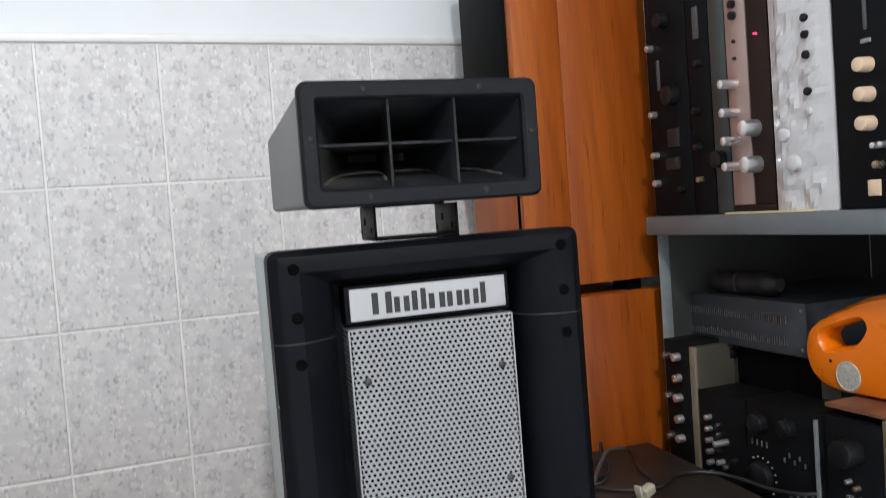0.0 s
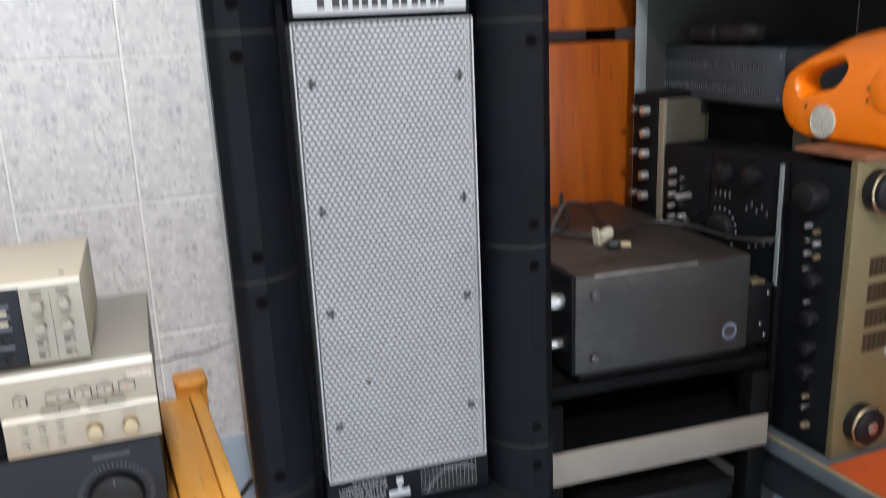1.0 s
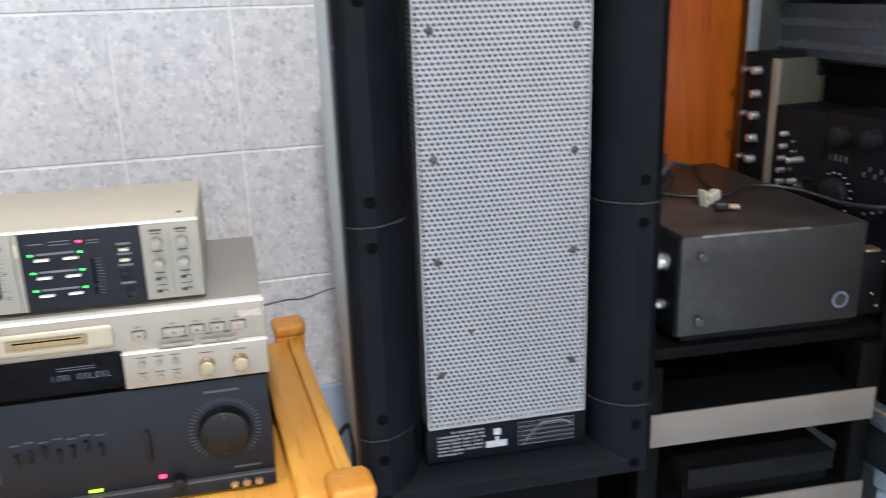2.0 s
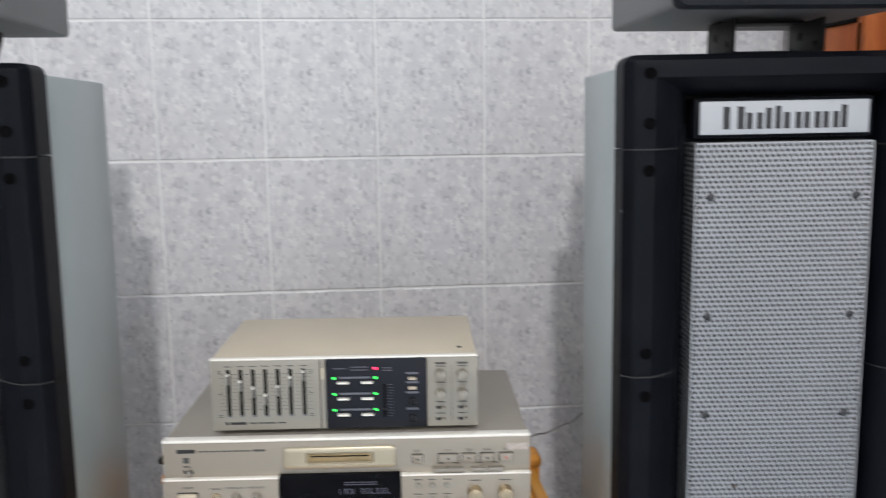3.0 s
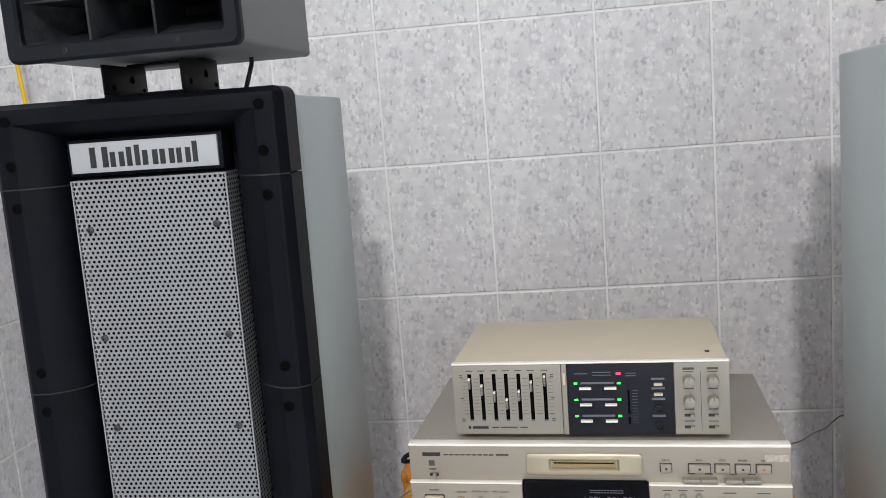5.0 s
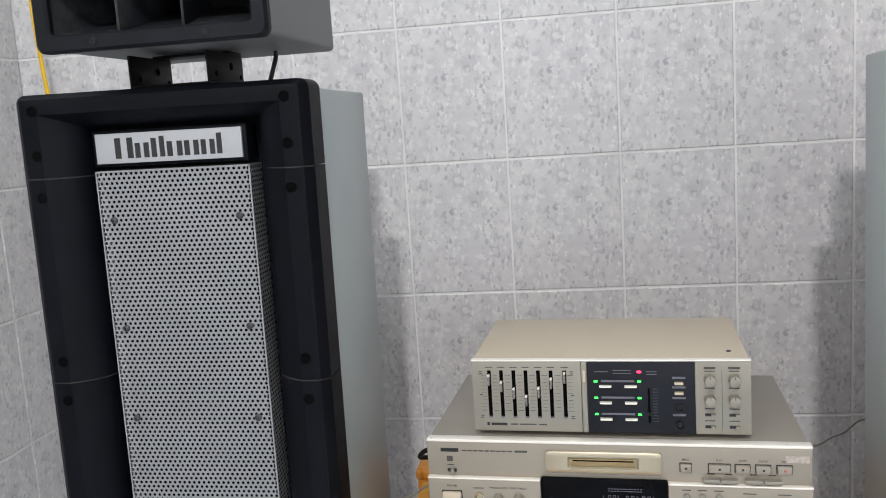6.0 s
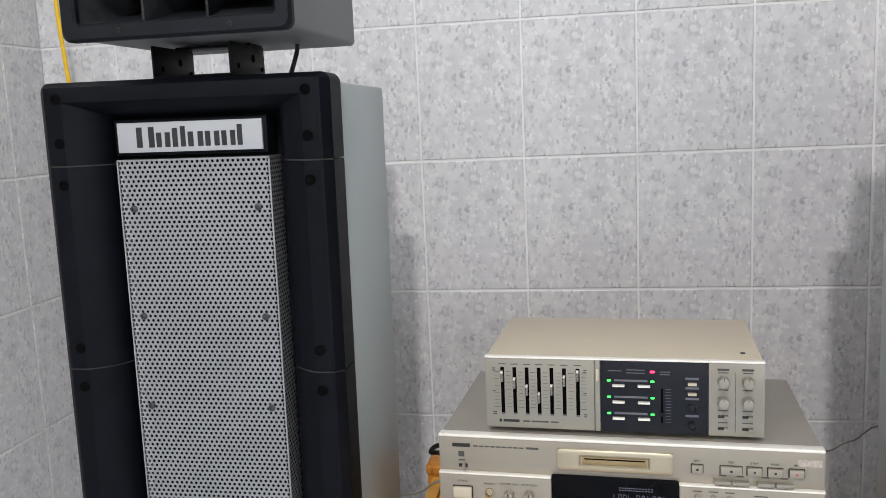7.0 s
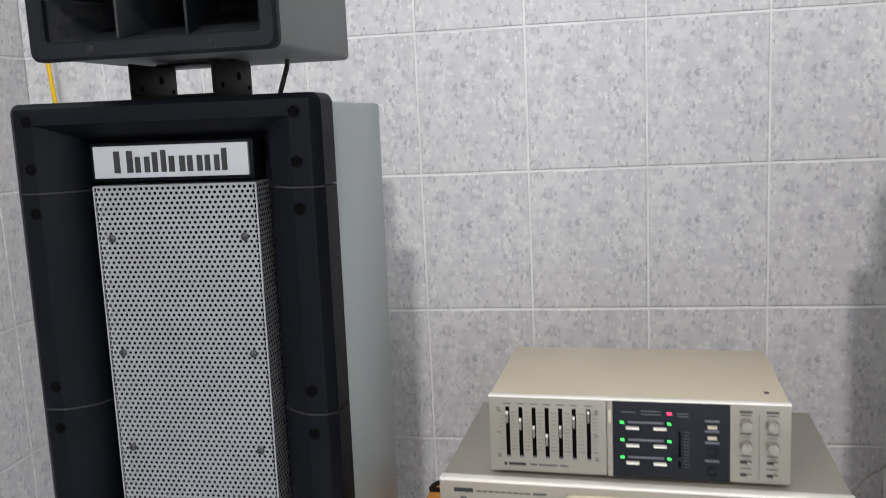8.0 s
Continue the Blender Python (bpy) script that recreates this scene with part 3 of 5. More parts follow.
def horn_tweeter(at, label, dusty=False):
    """Origin at the bracket's foot under the middle of the horn's mouth."""
    h = thing("horn_speaker", at, label, "horn speaker", "pair of horn speakers")
    zc = 0.1015
    up = pose(0, 0, zc)
    part("shell", lofted([(0.124, 0.0590, 0.006, 0.010), (0.124, 0.0575, 0.006, 0.05, -0.0015), (0.121, 0.0470, 0.006, 0.268, -0.012), (0.117, 0.043, 0.006, 0.275, -0.012)], close_last=True), M_SHELL, h, "grey plastic horn housing", up)
    part("mouth_frame", lofted([(0.124, 0.0575, 0.008, 0.016), (0.1285, 0.0630, 0.010, 0.012), (0.1285, 0.0630, 0.010, 0.004), (0.1255, 0.0600, 0.010, 0.0), (0.113, 0.047, 0.005, 0.0), (0.1105, 0.0445, 0.004, 0.003), (0.1105, 0.0445, 0.004, 0.010)]), M_HORN, h, "black rounded mouth frame", up)
    flare = [(0.1105, 0.0445, 0.003, 0.010), (0.104, 0.0385, 0.003, 0.035), (0.082, 0.026, 0.003, 0.075), (0.060, 0.016, 0.003, 0.115), (0.050, 0.010, 0.003, 0.140)]
    part("flare", lofted(flare, close_last=True), M_FLARE, h, "black horn flare", up)
    for x in (-0.036, 0.036):
        bm = bmesh.new()
        s = 0.45 * x
        pts = [(x, 0.008, -0.0445), (x, 0.008, 0.0445), (s, 0.13, 0.013), (s, 0.13, -0.013)]
        a = [bm.verts.new((px - 0.0014, py, pz)) for px, py, pz in pts]
        b = [bm.verts.new((px + 0.0014, py, pz)) for px, py, pz in pts]
        bm.faces.new(a)
        bm.faces.new(b[::-1])
        for i in range(4):
            bm.faces.new((a[i], a[(i + 1) % 4], b[(i + 1) % 4], b[i]))
        part("vane", bm, M_FLARE, h, "", up)
    bm = bmesh.new()
    pts = [(-0.108, 0.014), (0.108, 0.014), (0.052, 0.135), (-0.052, 0.135)]
    a = [bm.verts.new((px, py, -0.0012)) for px, py in pts]
    b = [bm.verts.new((px, py, 0.0012)) for px, py in pts]
    bm.faces.new(a)
    bm.faces.new(b[::-1])
    for i in range(4):
        bm.faces.new((a[i], a[(i + 1) % 4], b[(i + 1) % 4], b[i]))
    part("vane", bm, M_FLARE, h, "", up)
    # dusty ridges along the floor of the three lower cells
    for run in (((-0.099, 0.036), (-0.084, 0.060), (-0.066, 0.072), (-0.034, 0.074), (-0.031, 0.056), (-0.034, 0.042)),
                ((-0.033, 0.042), (-0.028, 0.058), (-0.022, 0.073), (0.020, 0.074), (0.027, 0.060), (0.033, 0.042)),
                ((0.036, 0.046), (0.042, 0.068), (0.064, 0.070), (0.082, 0.060), (0.098, 0.038))) if dusty else ():
        part("dust_ridge", tube([(x, y, -0.0385 + (y - 0.035) * 0.3125 + 0.0010) for x, y in run], 0.0012, 6, 4), M_DUST, h, "grey brown dust", up)
    sc = None
    for x, z in ((-0.062, 0.0535), (0.062, 0.0535), (-0.062, -0.0535), (0.062, -0.0535), (-0.119, 0.006), (0.119, 0.006)):
        if sc is None:
            sc = part("screw", turned([(0.0036, -0.002), (0.0036, 0.0006), (0.0028, 0.0012), (0.0008, 0.0012), (0.0006, 0.0004), (0, 0.0004)], 14), M_DARKSCREW, h, "", pose(x, 0, zc + z))
        else:
            again(sc, pose(x, 0, zc + z))
    return h


def horn_bracket(at, label):
    b = thing("mounting_bracket", at, label, "bracket", "horn brackets")
    part("base_strip", block(-0.048, 0.048, -0.05, 0.05, 0.0, 0.003, 0.001), M_BRACKET, b)
    part("top_strip", block(-0.048, 0.048, 0.01, 0.05, 0.0375, 0.0400, 0.001), M_BRACKET, b)
    for s in (-1, 1):
        pl = part("side_plate", block(s * 0.0465 - 0.0015, s * 0.0465 + 0.0015, -0.05, 0.052, 0.003, 0.0375, 0.001), M_BRACKET, b)
        # black discs painted as the dark insides of small holes in the plate
        for y, z, r in ((-0.030, 0.012, 0.0032), (0.015, 0.022, 0.0045), (0.042, 0.010, 0.0028)):
            part("bolt", turned([(r, -0.0022), (r, 0.0022), (r * 0.7, 0.0026), (0, 0.0026)], 12), M_BLACK, pl, "", pose(s * 0.0465, y, z, 0, 0, 90))
    return b


horn_tweeter(pose(-0.507, 1.240, 1.3650), "black cellular horn speaker on a bracket above the loudspeaker")
horn_tweeter(pose(0.403, 1.182, 1.3650, 0, 0, -2.2), "black cellular horn speaker, dusty inside, on its bracket", True)
horn_bracket(pose(-0.525, 1.363, 1.3655), "black steel bracket on the loudspeaker top")
horn_bracket(pose(0.420, 1.305, 1.3655, 0, 0, -8), "black steel bracket under the horn speaker")

# ---- wooden stand with the hi-fi stack ----
stand = thing("wooden_stand", pose(-0.05, 1.46, 0), "honey coloured wooden stand with short corner posts", "stand")
part("shelf", block(-0.2665, 0.2665, -0.275, 0.275, 0.672, 0.694, 0.003), M_STAND, stand)
part("shelf", block(-0.2665, 0.2665, -0.275, 0.275, 0.25, 0.272, 0.003), M_STAND, stand)
for s in (-1, 1):
    part("side_board", block(s * 0.249 - 0.024, s * 0.249 + 0.024, -0.2175, 0.2175, 0.6945, 0.728, 0.003), M_STAND, stand)
    part("side_rail", block(s * 0.283 - 0.0095, s * 0.283 + 0.0095, -0.2175, 0.2175, 0.650, 0.733, 0.003), M_STAND, stand)
    for y in (-0.240, 0.240):
        post = part("post", block(s * 0.279 - 0.022, s * 0.279 + 0.022, y - 0.022, y + 0.022, 0.0, 0.735, 0.002), M_POST, stand)
        part("post_cap", block(s * 0.279 - 0.025, s * 0.279 + 0.025, y - 0.025, y + 0.025, 0.733, 0.753, 0.007, 3), M_POST, post)

YAW_S = -3.8


def feet(parent, w, d, h, r=0.012):
    f = None
    for x in (-w / 2 + 0.04, w / 2 - 0.04):
        for y in (0.035, d - 0.04):
            m = pose(x, y, 0, -90, 0, 0)
            if f is None:
                f = part("foot", turned([(0, h), (r, h), (r, 0.0), (0, 0)], 16), M_BLACK, parent, "", m)
            else:
                again(f, m)


def receiver():
    w, h, d = 0.432, 0.148, 0.30
    a = thing("amplifier", pose(-0.056, 1.338, 0.694, 0, 0, YAW_S), "black stereo amplifier with large volume knob on the wooden stand", "amplifier")
    feet(a, w, d, 0.008)
    part("case", block(-w / 2 + 0.002, w / 2 - 0.002, 0.008, d, 0.008, h, 0.002), M_AMPC, a)
    part("front_panel", block(-w / 2, w / 2, 0.0, 0.009, 0.026, h, 0.002), M_RCV, a)
    part("lower_panel", block(-w / 2, w / 2, -0.004, 0.009, 0.008, 0.0245, 0.002), M_RCV, a)
    part("trim_line", block(-w / 2 + 0.001, w / 2 - 0.001, -0.0048, 0.004, 0.0235, 0.0262), M_FAINT, a, "thin grey line")
    k = part("volume_knob", knob_bm(0.030, 0.014, 40), M_KNOBBLK, a, "large black volume knob", pose(0.164, 0, 0.085))
    part("pointer", block(-0.0007, 0.0007, -0.0146, -0.0135, 0.019, 0.026), M_FAINT, k)
    bm = bmesh.new()
    for i in range(41):
        an = radians(-50 + i * 7)
        c, s = math.cos(an), math.sin(an)
        m = Matrix.Translation((0.164, 0, 0.085)) @ Matrix.Rotation(-an, 4, "Y")
        t0 = block(0.0345, 0.0405, -0.0006, 0.0005, -0.0005, 0.0005)
        t0.transform(m)
        me = bpy.data.meshes.new("tmp")
        t0.to_mesh(me)
        t0.free()
        bm.from_mesh(me)
        bpy.data.meshes.remove(me)
    part("dial_scale", bm, M_FAINT, a, "ring of pale scale marks", smooth=False)
    bars = bmesh.new()
    block(0.145, 0.183, -0.0006, 0.0005, 0.1325, 0.1355, bm=bars)
    block(0.17, 0.20, -0.0006, 0.0005, 0.0335, 0.0360, bm=bars)
    block(-0.205, -0.15, -0.0006, 0.0005, 0.134, 0.138, bm=bars)
    block(-0.205, -0.185, -0.0006, 0.0005, 0.050, 0.053, bm=bars)
    for i in range(7):
        block(-0.062 + i * 0.0145, -0.052 + i * 0.0145, -0.0006, 0.0005, 0.0985 + 0.002 * (i % 2), 0.1005 + 0.002 * (i % 2), bm=bars)
    part("fine_print", bars, M_FAINT, a, "faint printed marks", smooth=False)
    win = part("meter_window", block(-0.106, -0.076, -0.0012, 0.002, 0.055, 0.138, 0.001), surface("smoky_meter_window", (0.055, 0.048, 0.055), 0.2, vary=0.15), a, "smoky meter window with amber glow")
    for z in (0.128, 0.091):
        part("meter_lamp", block(-0.088, -0.081, -0.0020, 0.001, z - 0.0022, z + 0.0022, 0.0008), M_AMBER, win)
    for i in range(7):
        x = -0.057 + i * 0.0145
        part("slider", block(x - 0.0020, x + 0.0020, -0.006, 0.002, 0.074 + 0.004 * (i % 3), 0.0895 + 0.003 * (i % 3), 0.0006), M_KNOBBLK, a)
    part("lever", block(0.078, 0.082, -0.007, 0.002, 0.060, 0.098, 0.001), M_KNOBBLK, a)
    part("power_led", block(0.0865, 0.0935, -0.0022, 0.0, 0.0345, 0.0390, 0.0006), M_RED, a, "glowing red lamp")
    part("readout", block(0.010, 0.024, -0.0018, 0.001, 0.0290, 0.0325, 0.0006), M_LIME, a, "small lime readout")
    part("selector_knob", knob_bm(0.0085, 0.014, 24), M_KNOBBLK, a, "", pose(0.108, -0.001, 0.029))
    for x in (0.168, 0.182, 0.196):
        part("jack_socket", turned([(0.0045, -0.002), (0.0045, 0.004), (0.0028, 0.004), (0.0024, 0.001), (0, 0.001)], 18), M_KNOBGOLD, a, "gold plated socket", pose(x, -0.004, 0.0155))
    return a


receiver()


def recorder():
    w, d = 0.430, 0.255
    L = -w / 2
    a = thing("minidisc_recorder", pose(-0.052, 1.332, 0.8425, 0, 0, YAW_S), "champagne gold disc recorder deck stacked on the black amplifier", "recorder")
    feet(a, w, d, 0.006)
    top = 0.0935
    part("case", block(L + 0.002, -L - 0.002, 0.008, d, 0.006, top - 0.001, 0.0015), M_GOLDTOP, a, "taupe painted steel cover")
    part("upper_panel", block(L, -L, 0.0, 0.010, 0.0475, top - 0.0035, 0.001), M_GOLDF, a, "pale gold upper front panel")
    part("top_lip", block(L, -L, -0.0015, 0.0125, top - 0.0038, top, 0.0014), M_BRIGHT, a, "bright polished top edge")
    part("lower_panel", block(L, L + 0.134, -0.006, 0.010, 0.006, 0.0468, 0.0014), M_GOLDF, a, "pale gold lower front panel")
    part("lower_panel", block(L + 0.2775, -L, -0.006, 0.010, 0.006, 0.0468, 0.0014), M_GOLDF, a, "pale gold lower front panel")
    for x0, x1 in ((L, L + 0.134), (L + 0.2775, -L)):
        part("ledge", block(x0, x1, -0.0068, 0.002, 0.0460, 0.0480, 0.0006), M_BRIGHT, a, "bright ledge")
    disp = part("display_window", block(L + 0.1345, L + 0.277, -0.004, 0.010, 0.008, 0.0500, 0.002), M_WINDOW, a, "dark display window with dim readout")
    bm = bmesh.new()
    for i, x in enumerate((0.205, 0.2105, 0.2160, 0.2215, 0.2305, 0.2365, 0.2425, 0.2485, 0.2545, 0.2605)):
        z0, hh, ww = 0.0245, 0.0065, 0.0034
        block(L + x, L + x + 0.0006, -0.0045, -0.003, z0, z0 + hh, bm=bm)
        if i % 3:
            block(L + x + ww - 0.0006, L + x + ww, -0.0045, -0.003, z0, z0 + hh, bm=bm)
            block(L + x, L + x + ww, -0.0045, -0.003, z0 + hh - 0.0006, z0 + hh, bm=bm)
        if i > 5:
            block(L + x, L + x + ww, -0.0045, -0.003, z0, z0 + 0.0006, bm=bm)
    for i in range(12):
        block(L + 0.211 + i * 0.0032, L + 0.2135 + i * 0.0032, -0.0045, -0.003, 0.0385, 0.0393, bm=bm)
        block(L + 0.211 + i * 0.0032, L + 0.2135 + i * 0.0032, -0.0045, -0.003, 0.0358, 0.0366, bm=bm)
    part("readout", bm, M_FLUO, disp, "dim violet readout bars", smooth=False)
    # loading slot
    tray = part("disc_slot", lofted([(0.0655, 0.0125, 0.004, 0.002), (0.0655, 0.0125, 0.004, -0.0035), (0.0635, 0.0105, 0.004, -0.0050), (0.040, 0.0070, 0.002, -0.0050), (0.0375, 0.0052, 0.001, -0.0015)], close_last=True), surface("satin_gold_slot", (0.40, 0.355, 0.26), 0.35, 0.4, vary=0.05), a, "satin gold loading slot", pose(L + 0.206, 0, 0.0695))
    part("shutter", block(-0.0365, 0.0365, -0.0030, -0.0012, -0.0048, 0.0042, 0.0005), surface("bronze_shutter", (0.30, 0.22, 0.11), 0.35, 0.4), tray)
    part("slot_gap", block(-0.034, 0.034, -0.0034, -0.0028, 0.0012, 0.0026), M_BLACK, tray)
    # transport buttons
    def button(x, z, bw, bh, mark):
        ring = part("button", block(x - bw / 2 - 0.0009, x + bw / 2 + 0.0009, -0.0006, 0.002, z - bh / 2 - 0.0009, z + bh / 2 + 0.0009, 0.0004), M_INK, a)
        part("cap", block(x - bw / 2, x + bw / 2, -0.0042, 0.001, z - bh / 2, z + bh / 2, 0.0009), M_GOLDF, ring, "pale gold key cap")
        part("symbol", block(x - mark, x + mark, -0.0046, -0.004, z - 0.0011, z + 0.0011), M_INK if x < L + 0.395 else surface("red_symbol", (0.5, 0.05, 0.03), 0.5), ring)
    for x, bw, t_, mk in ((0.2970, 0.0118, "EJECT", 0.0013), (0.3330, 0.0225, "PLAY", 0.0013), (0.3575, 0.0150, "STOP", 0.0012), (0.3790, 0.0150, "PAUSE", 0.0012), (0.4010, 0.0150, "REC", 0.0010)):
        button(L + x, 0.0655, bw, 0.0092, mk)
        word(t_, 0.0032, M_DARKPRINT, a, L + x, -0.0004, 0.0745)
    for x in (0.3240, 0.3430, 0.3690, 0.3885):
        part("rocker_key", block(L + x - 0.0090, L + x + 0.0090, -0.0075, 0.002, 0.0500, 0.0545, 0.0008), M_CHAMP, a)
        block_bar = block(L + x - 0.004, L + x + 0.004, -0.0004, 0.0006, 0.0580, 0.0592)
        part("fine_print", block_bar, M_DARKPRINT, a, smooth=False)
    for z in (0.0345, 0.0165):
        for x in (0.2970, 0.3140, 0.3315):
            kb = part("push_button", turned([(0.0040, -0.001), (0.0040, 0.0006), (0.0032, 0.0006), (0.0032, 0.0030), (0.0026, 0.0038), (0, 0.0040)], 18), M_CHAMP, a, "", pose(L + x, -0.006, z))
            part("fine_print", block(L + x - 0.005, L + x + 0.005, -0.0064, -0.0055, z + 0.0062, z + 0.0072), M_DARKPRINT, a, smooth=False)
    for x in (0.3640, 0.4000):
        part("rotary_knob", knob_bm(0.0088, 0.013, 30), M_KNOBGOLD, a, "gold rotary knob", pose(L + x, -0.006, 0.0245))
        part("fine_print", block(L + x - 0.007, L + x + 0.007, -0.0064, -0.0055, 0.0385, 0.0395), M_DARKPRINT, a, smooth=False)
    # left hand controls
    bm = block(L + 0.0165, L + 0.0380, -0.0004, 0.0006, 0.0775, 0.0820)
    part("fine_print", bm, M_INK, a, "dark maker's mark bar", smooth=False)
    bm = bmesh.new()
    for i in range(9):
        block(L + 0.042 + i * 0.0068, L + 0.0475 + i * 0.0068, -0.0004, 0.0006, 0.0785, 0.0800, bm=bm)
    block(L + 0.105, L + 0.1195, -0.0004, 0.0006, 0.0782, 0.0806, bm=bm)
    block(L + 0.0235, L + 0.0305, -0.0004, 0.0006, 0.0655, 0.0720, bm=bm)
    block(L + 0.0235, L + 0.0315, -0.0004, 0.0006, 0.0605, 0.0618, bm=bm)
    part("fine_print", bm, M_DARKPRINT, a, "small grey print", smooth=False)
    sw = part("timer_switch", block(L + 0.0235, L + 0.0345, -0.0008, 0.001, 0.0525, 0.0565, 0.0005), M_INK, a)
    part("lever", block(L + 0.0285, L + 0.0320, -0.006, 0.0, 0.0512, 0.0575, 0.0006), M_CHAMP, sw)
    pw = part("power_button", block(L + 0.0165, L + 0.0410, -0.0068, 0.001, 0.0165, 0.0320, 0.0008), M_INK, a)
    part("cap", block(L + 0.0177, L + 0.0398, -0.0110, -0.005, 0.0177, 0.0308, 0.0010), M_CHAMPTOP, pw, "champagne power key")
    word("POWER", 0.0034, M_DARKPRINT, a, L + 0.0290, -0.0064, 0.0375)
    part("phones_socket", turned([(0.0058, -0.001), (0.0058, 0.0022), (0.0042, 0.0026), (0.0032, 0.0006), (0, 0.0006)], 20), M_KNOBGOLD, a, "gold ringed headphone socket", pose(L + 0.0610, -0.006, 0.0245))
    word("PHONES", 0.0034, M_DARKPRINT, a, L + 0.0610, -0.0064, 0.0355)
    for x, t_ in ((0.0845, "PHONES LEVEL"), (0.1085, "INPUT SELECT")):
        k = part("rotary_knob", knob_bm(0.0058, 0.011, 24), M_CHAMP, a, "small champagne knob", pose(L + x, -0.006, 0.0245))
        part("pointer", block(-0.0006, 0.0006, -0.0116, -0.0108, -0.005, 0.005), M_INK, k)
        word(t_, 0.0031, M_DARKPRINT, a, L + x, -0.0064, 0.0365)
    part("sticker", block(-L - 0.028, -L - 0.003, -0.0005, 0.0006, 0.0735, 0.0815), surface("worn_pale_sticker", (0.4, 0.35, 0.31), 0.6, vary=0.25, scale=200), a, "worn pale sticker")
    return a


recorder()


def equaliser():
    w, d, h = 0.313, 0.198, 0.0905
    L = -w / 2
    a = thing("graphic_equaliser", pose(-0.053, 1.347, 0.9372, 0, 0, YAW_S), "champagne graphic equaliser with seven sliders on the recorder", "equaliser")
    feet(a, w, d, 0.004)
    b0 = 0.004
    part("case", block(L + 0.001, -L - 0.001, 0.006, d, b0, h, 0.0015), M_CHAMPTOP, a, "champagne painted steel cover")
    part("slider_panel", block(L, L + 0.1275, 0.0, 0.008, b0, h - 0.0018, 0.0008), M_CHAMP, a, "champagne slider panel")
    part("pillar", block(L + 0.1282, L + 0.1340, -0.0008, 0.008, b0, h - 0.0018, 0.0006), M_CHAMP, a)
    part("latch", block(L + 0.1296, L + 0.1326, -0.0020, 0.002, h - 0.026, h - 0.012, 0.0006), M_CHAMPTOP, a)
    dark = part("display_panel", block(L + 0.1345, L + 0.2530, -0.0005, 0.008, b0, h - 0.0018, 0.0006), M_NAVY, a, "blue black display panel")
    part("control_panel", block(L + 0.2535, -L, 0.0, 0.008, b0, h - 0.0018, 0.0008), M_CHAMP, a, "champagne control panel")
    part("top_edge", block(L, -L, -0.0010, 0.007, h - 0.0016, h + 0.0006, 0.0006), M_BRIGHT, a, "bright top edge")
    z = lambda v: h - v
    marks = bmesh.new()
    slots = (0.0207, 0.0351, 0.0496, 0.0638, 0.0785, 0.0931, 0.1087)
    for u, v in zip(slots, (0.0233, 0.0311, 0.0393, 0.0481, 0.0380, 0.0270, 0.0205)):
        s = part("slider_slot", block(L + u - 0.0022, L + u + 0.0022, -0.0004, 0.002, z(0.070), z(0.0125), 0.0004), M_BLACK, a)
        part("slider_cap", block(L + u - 0.0011, L + u + 0.0011, -0.0050, 0.0, z(v + 0.0064), z(v - 0.0064), 0.0005), M_CAPMETAL, s, "knurled metal slider cap")
        part("cap_tip", block(L + u - 0.0013, L + u + 0.0013, -0.0060, -0.0005, z(v - 0.0042), z(v - 0.0066), 0.0006), M_BRIGHT, s, "bright cap end")
        part("slot_end", block(L + u - 0.0021, L + u + 0.0021, -0.0007, 0.0005, z(0.0700), z(0.0680)), M_STRIP, s)
        block(L + u - 0.0042, L + u + 0.0042, -0.0003, 0.0004, z(0.0092), z(0.0082), bm=marks)
    for u0, u1 in zip((0.0072,) + slots, slots + (0.1220,)):
        m = (u0 + u1) / 2
        for i in range(11):
            zz, half = z(0.0185 + i * 0.0043), 0.0032 if i in (0, 10) else 0.0026
            block(L + m - half, L + m + half, -0.0003, 0.0004, zz, zz + (0.0005 if i in (0, 10) else 0.00028), bm=marks)
    for v in (0.0145, 0.0170, 0.0425, 0.068, 0.0705):
        block(L + 0.0085, L + 0.0125, -0.0003, 0.0004, z(v), z(v - 0.001), bm=marks)
        block(L + 0.1150, L + 0.1190, -0.0003, 0.0004, z(v), z(v - 0.001), bm=marks)
    part("scale_print", marks, M_DARKPRINT, a, "fine grey scale marks", smooth=False)
    bm = block(L + 0.0205, L + 0.0395, -0.0004, 0.0004, z(0.0795), z(0.0765))
    block(L + 0.0155, L + 0.0185, -0.0004, 0.0004, z(0.0798), z(0.0762), bm=bm)
    part("fine_print", bm, M_INK, a, "dark maker's mark bar", smooth=False)
    bm = bmesh.new()
    for x0, x1 in ((0.044, 0.052), (0.054, 0.074), (0.077, 0.086)):
        block(L + x0, L + x1, -0.0004, 0.0004, z(0.0788), z(0.0772), bm=bm)
    part("fine_print", bm, M_DARKPRINT, a, "small grey print", smooth=False)
    # display panel
    for v in (0.0250, 0.0445, 0.0640):
        for u in (0.1440, 0.1925):
            part("led", block(L + u - 0.0021, L + u + 0.0021, -0.0016, 0.0, z(v + 0.0012), z(v - 0.0012), 0.0004), M_GREEN, dark, "lit green lamp")
        part("label_strip", block(L + 0.1500, L + 0.1870, -0.0010, 0.0, z(v + 0.0008), z(v - 0.0016)), M_STRIP, dark, "grey printed strip", smooth=False)
        for u in (0.1548, 0.1830):
            part("push_key", block(L + u - 0.0068, L + u + 0.0068, -0.0058, 0.0, z(v + 0.0062), z(v + 0.0042), 0.0004), M_BRIGHT, dark, "bright slim key")
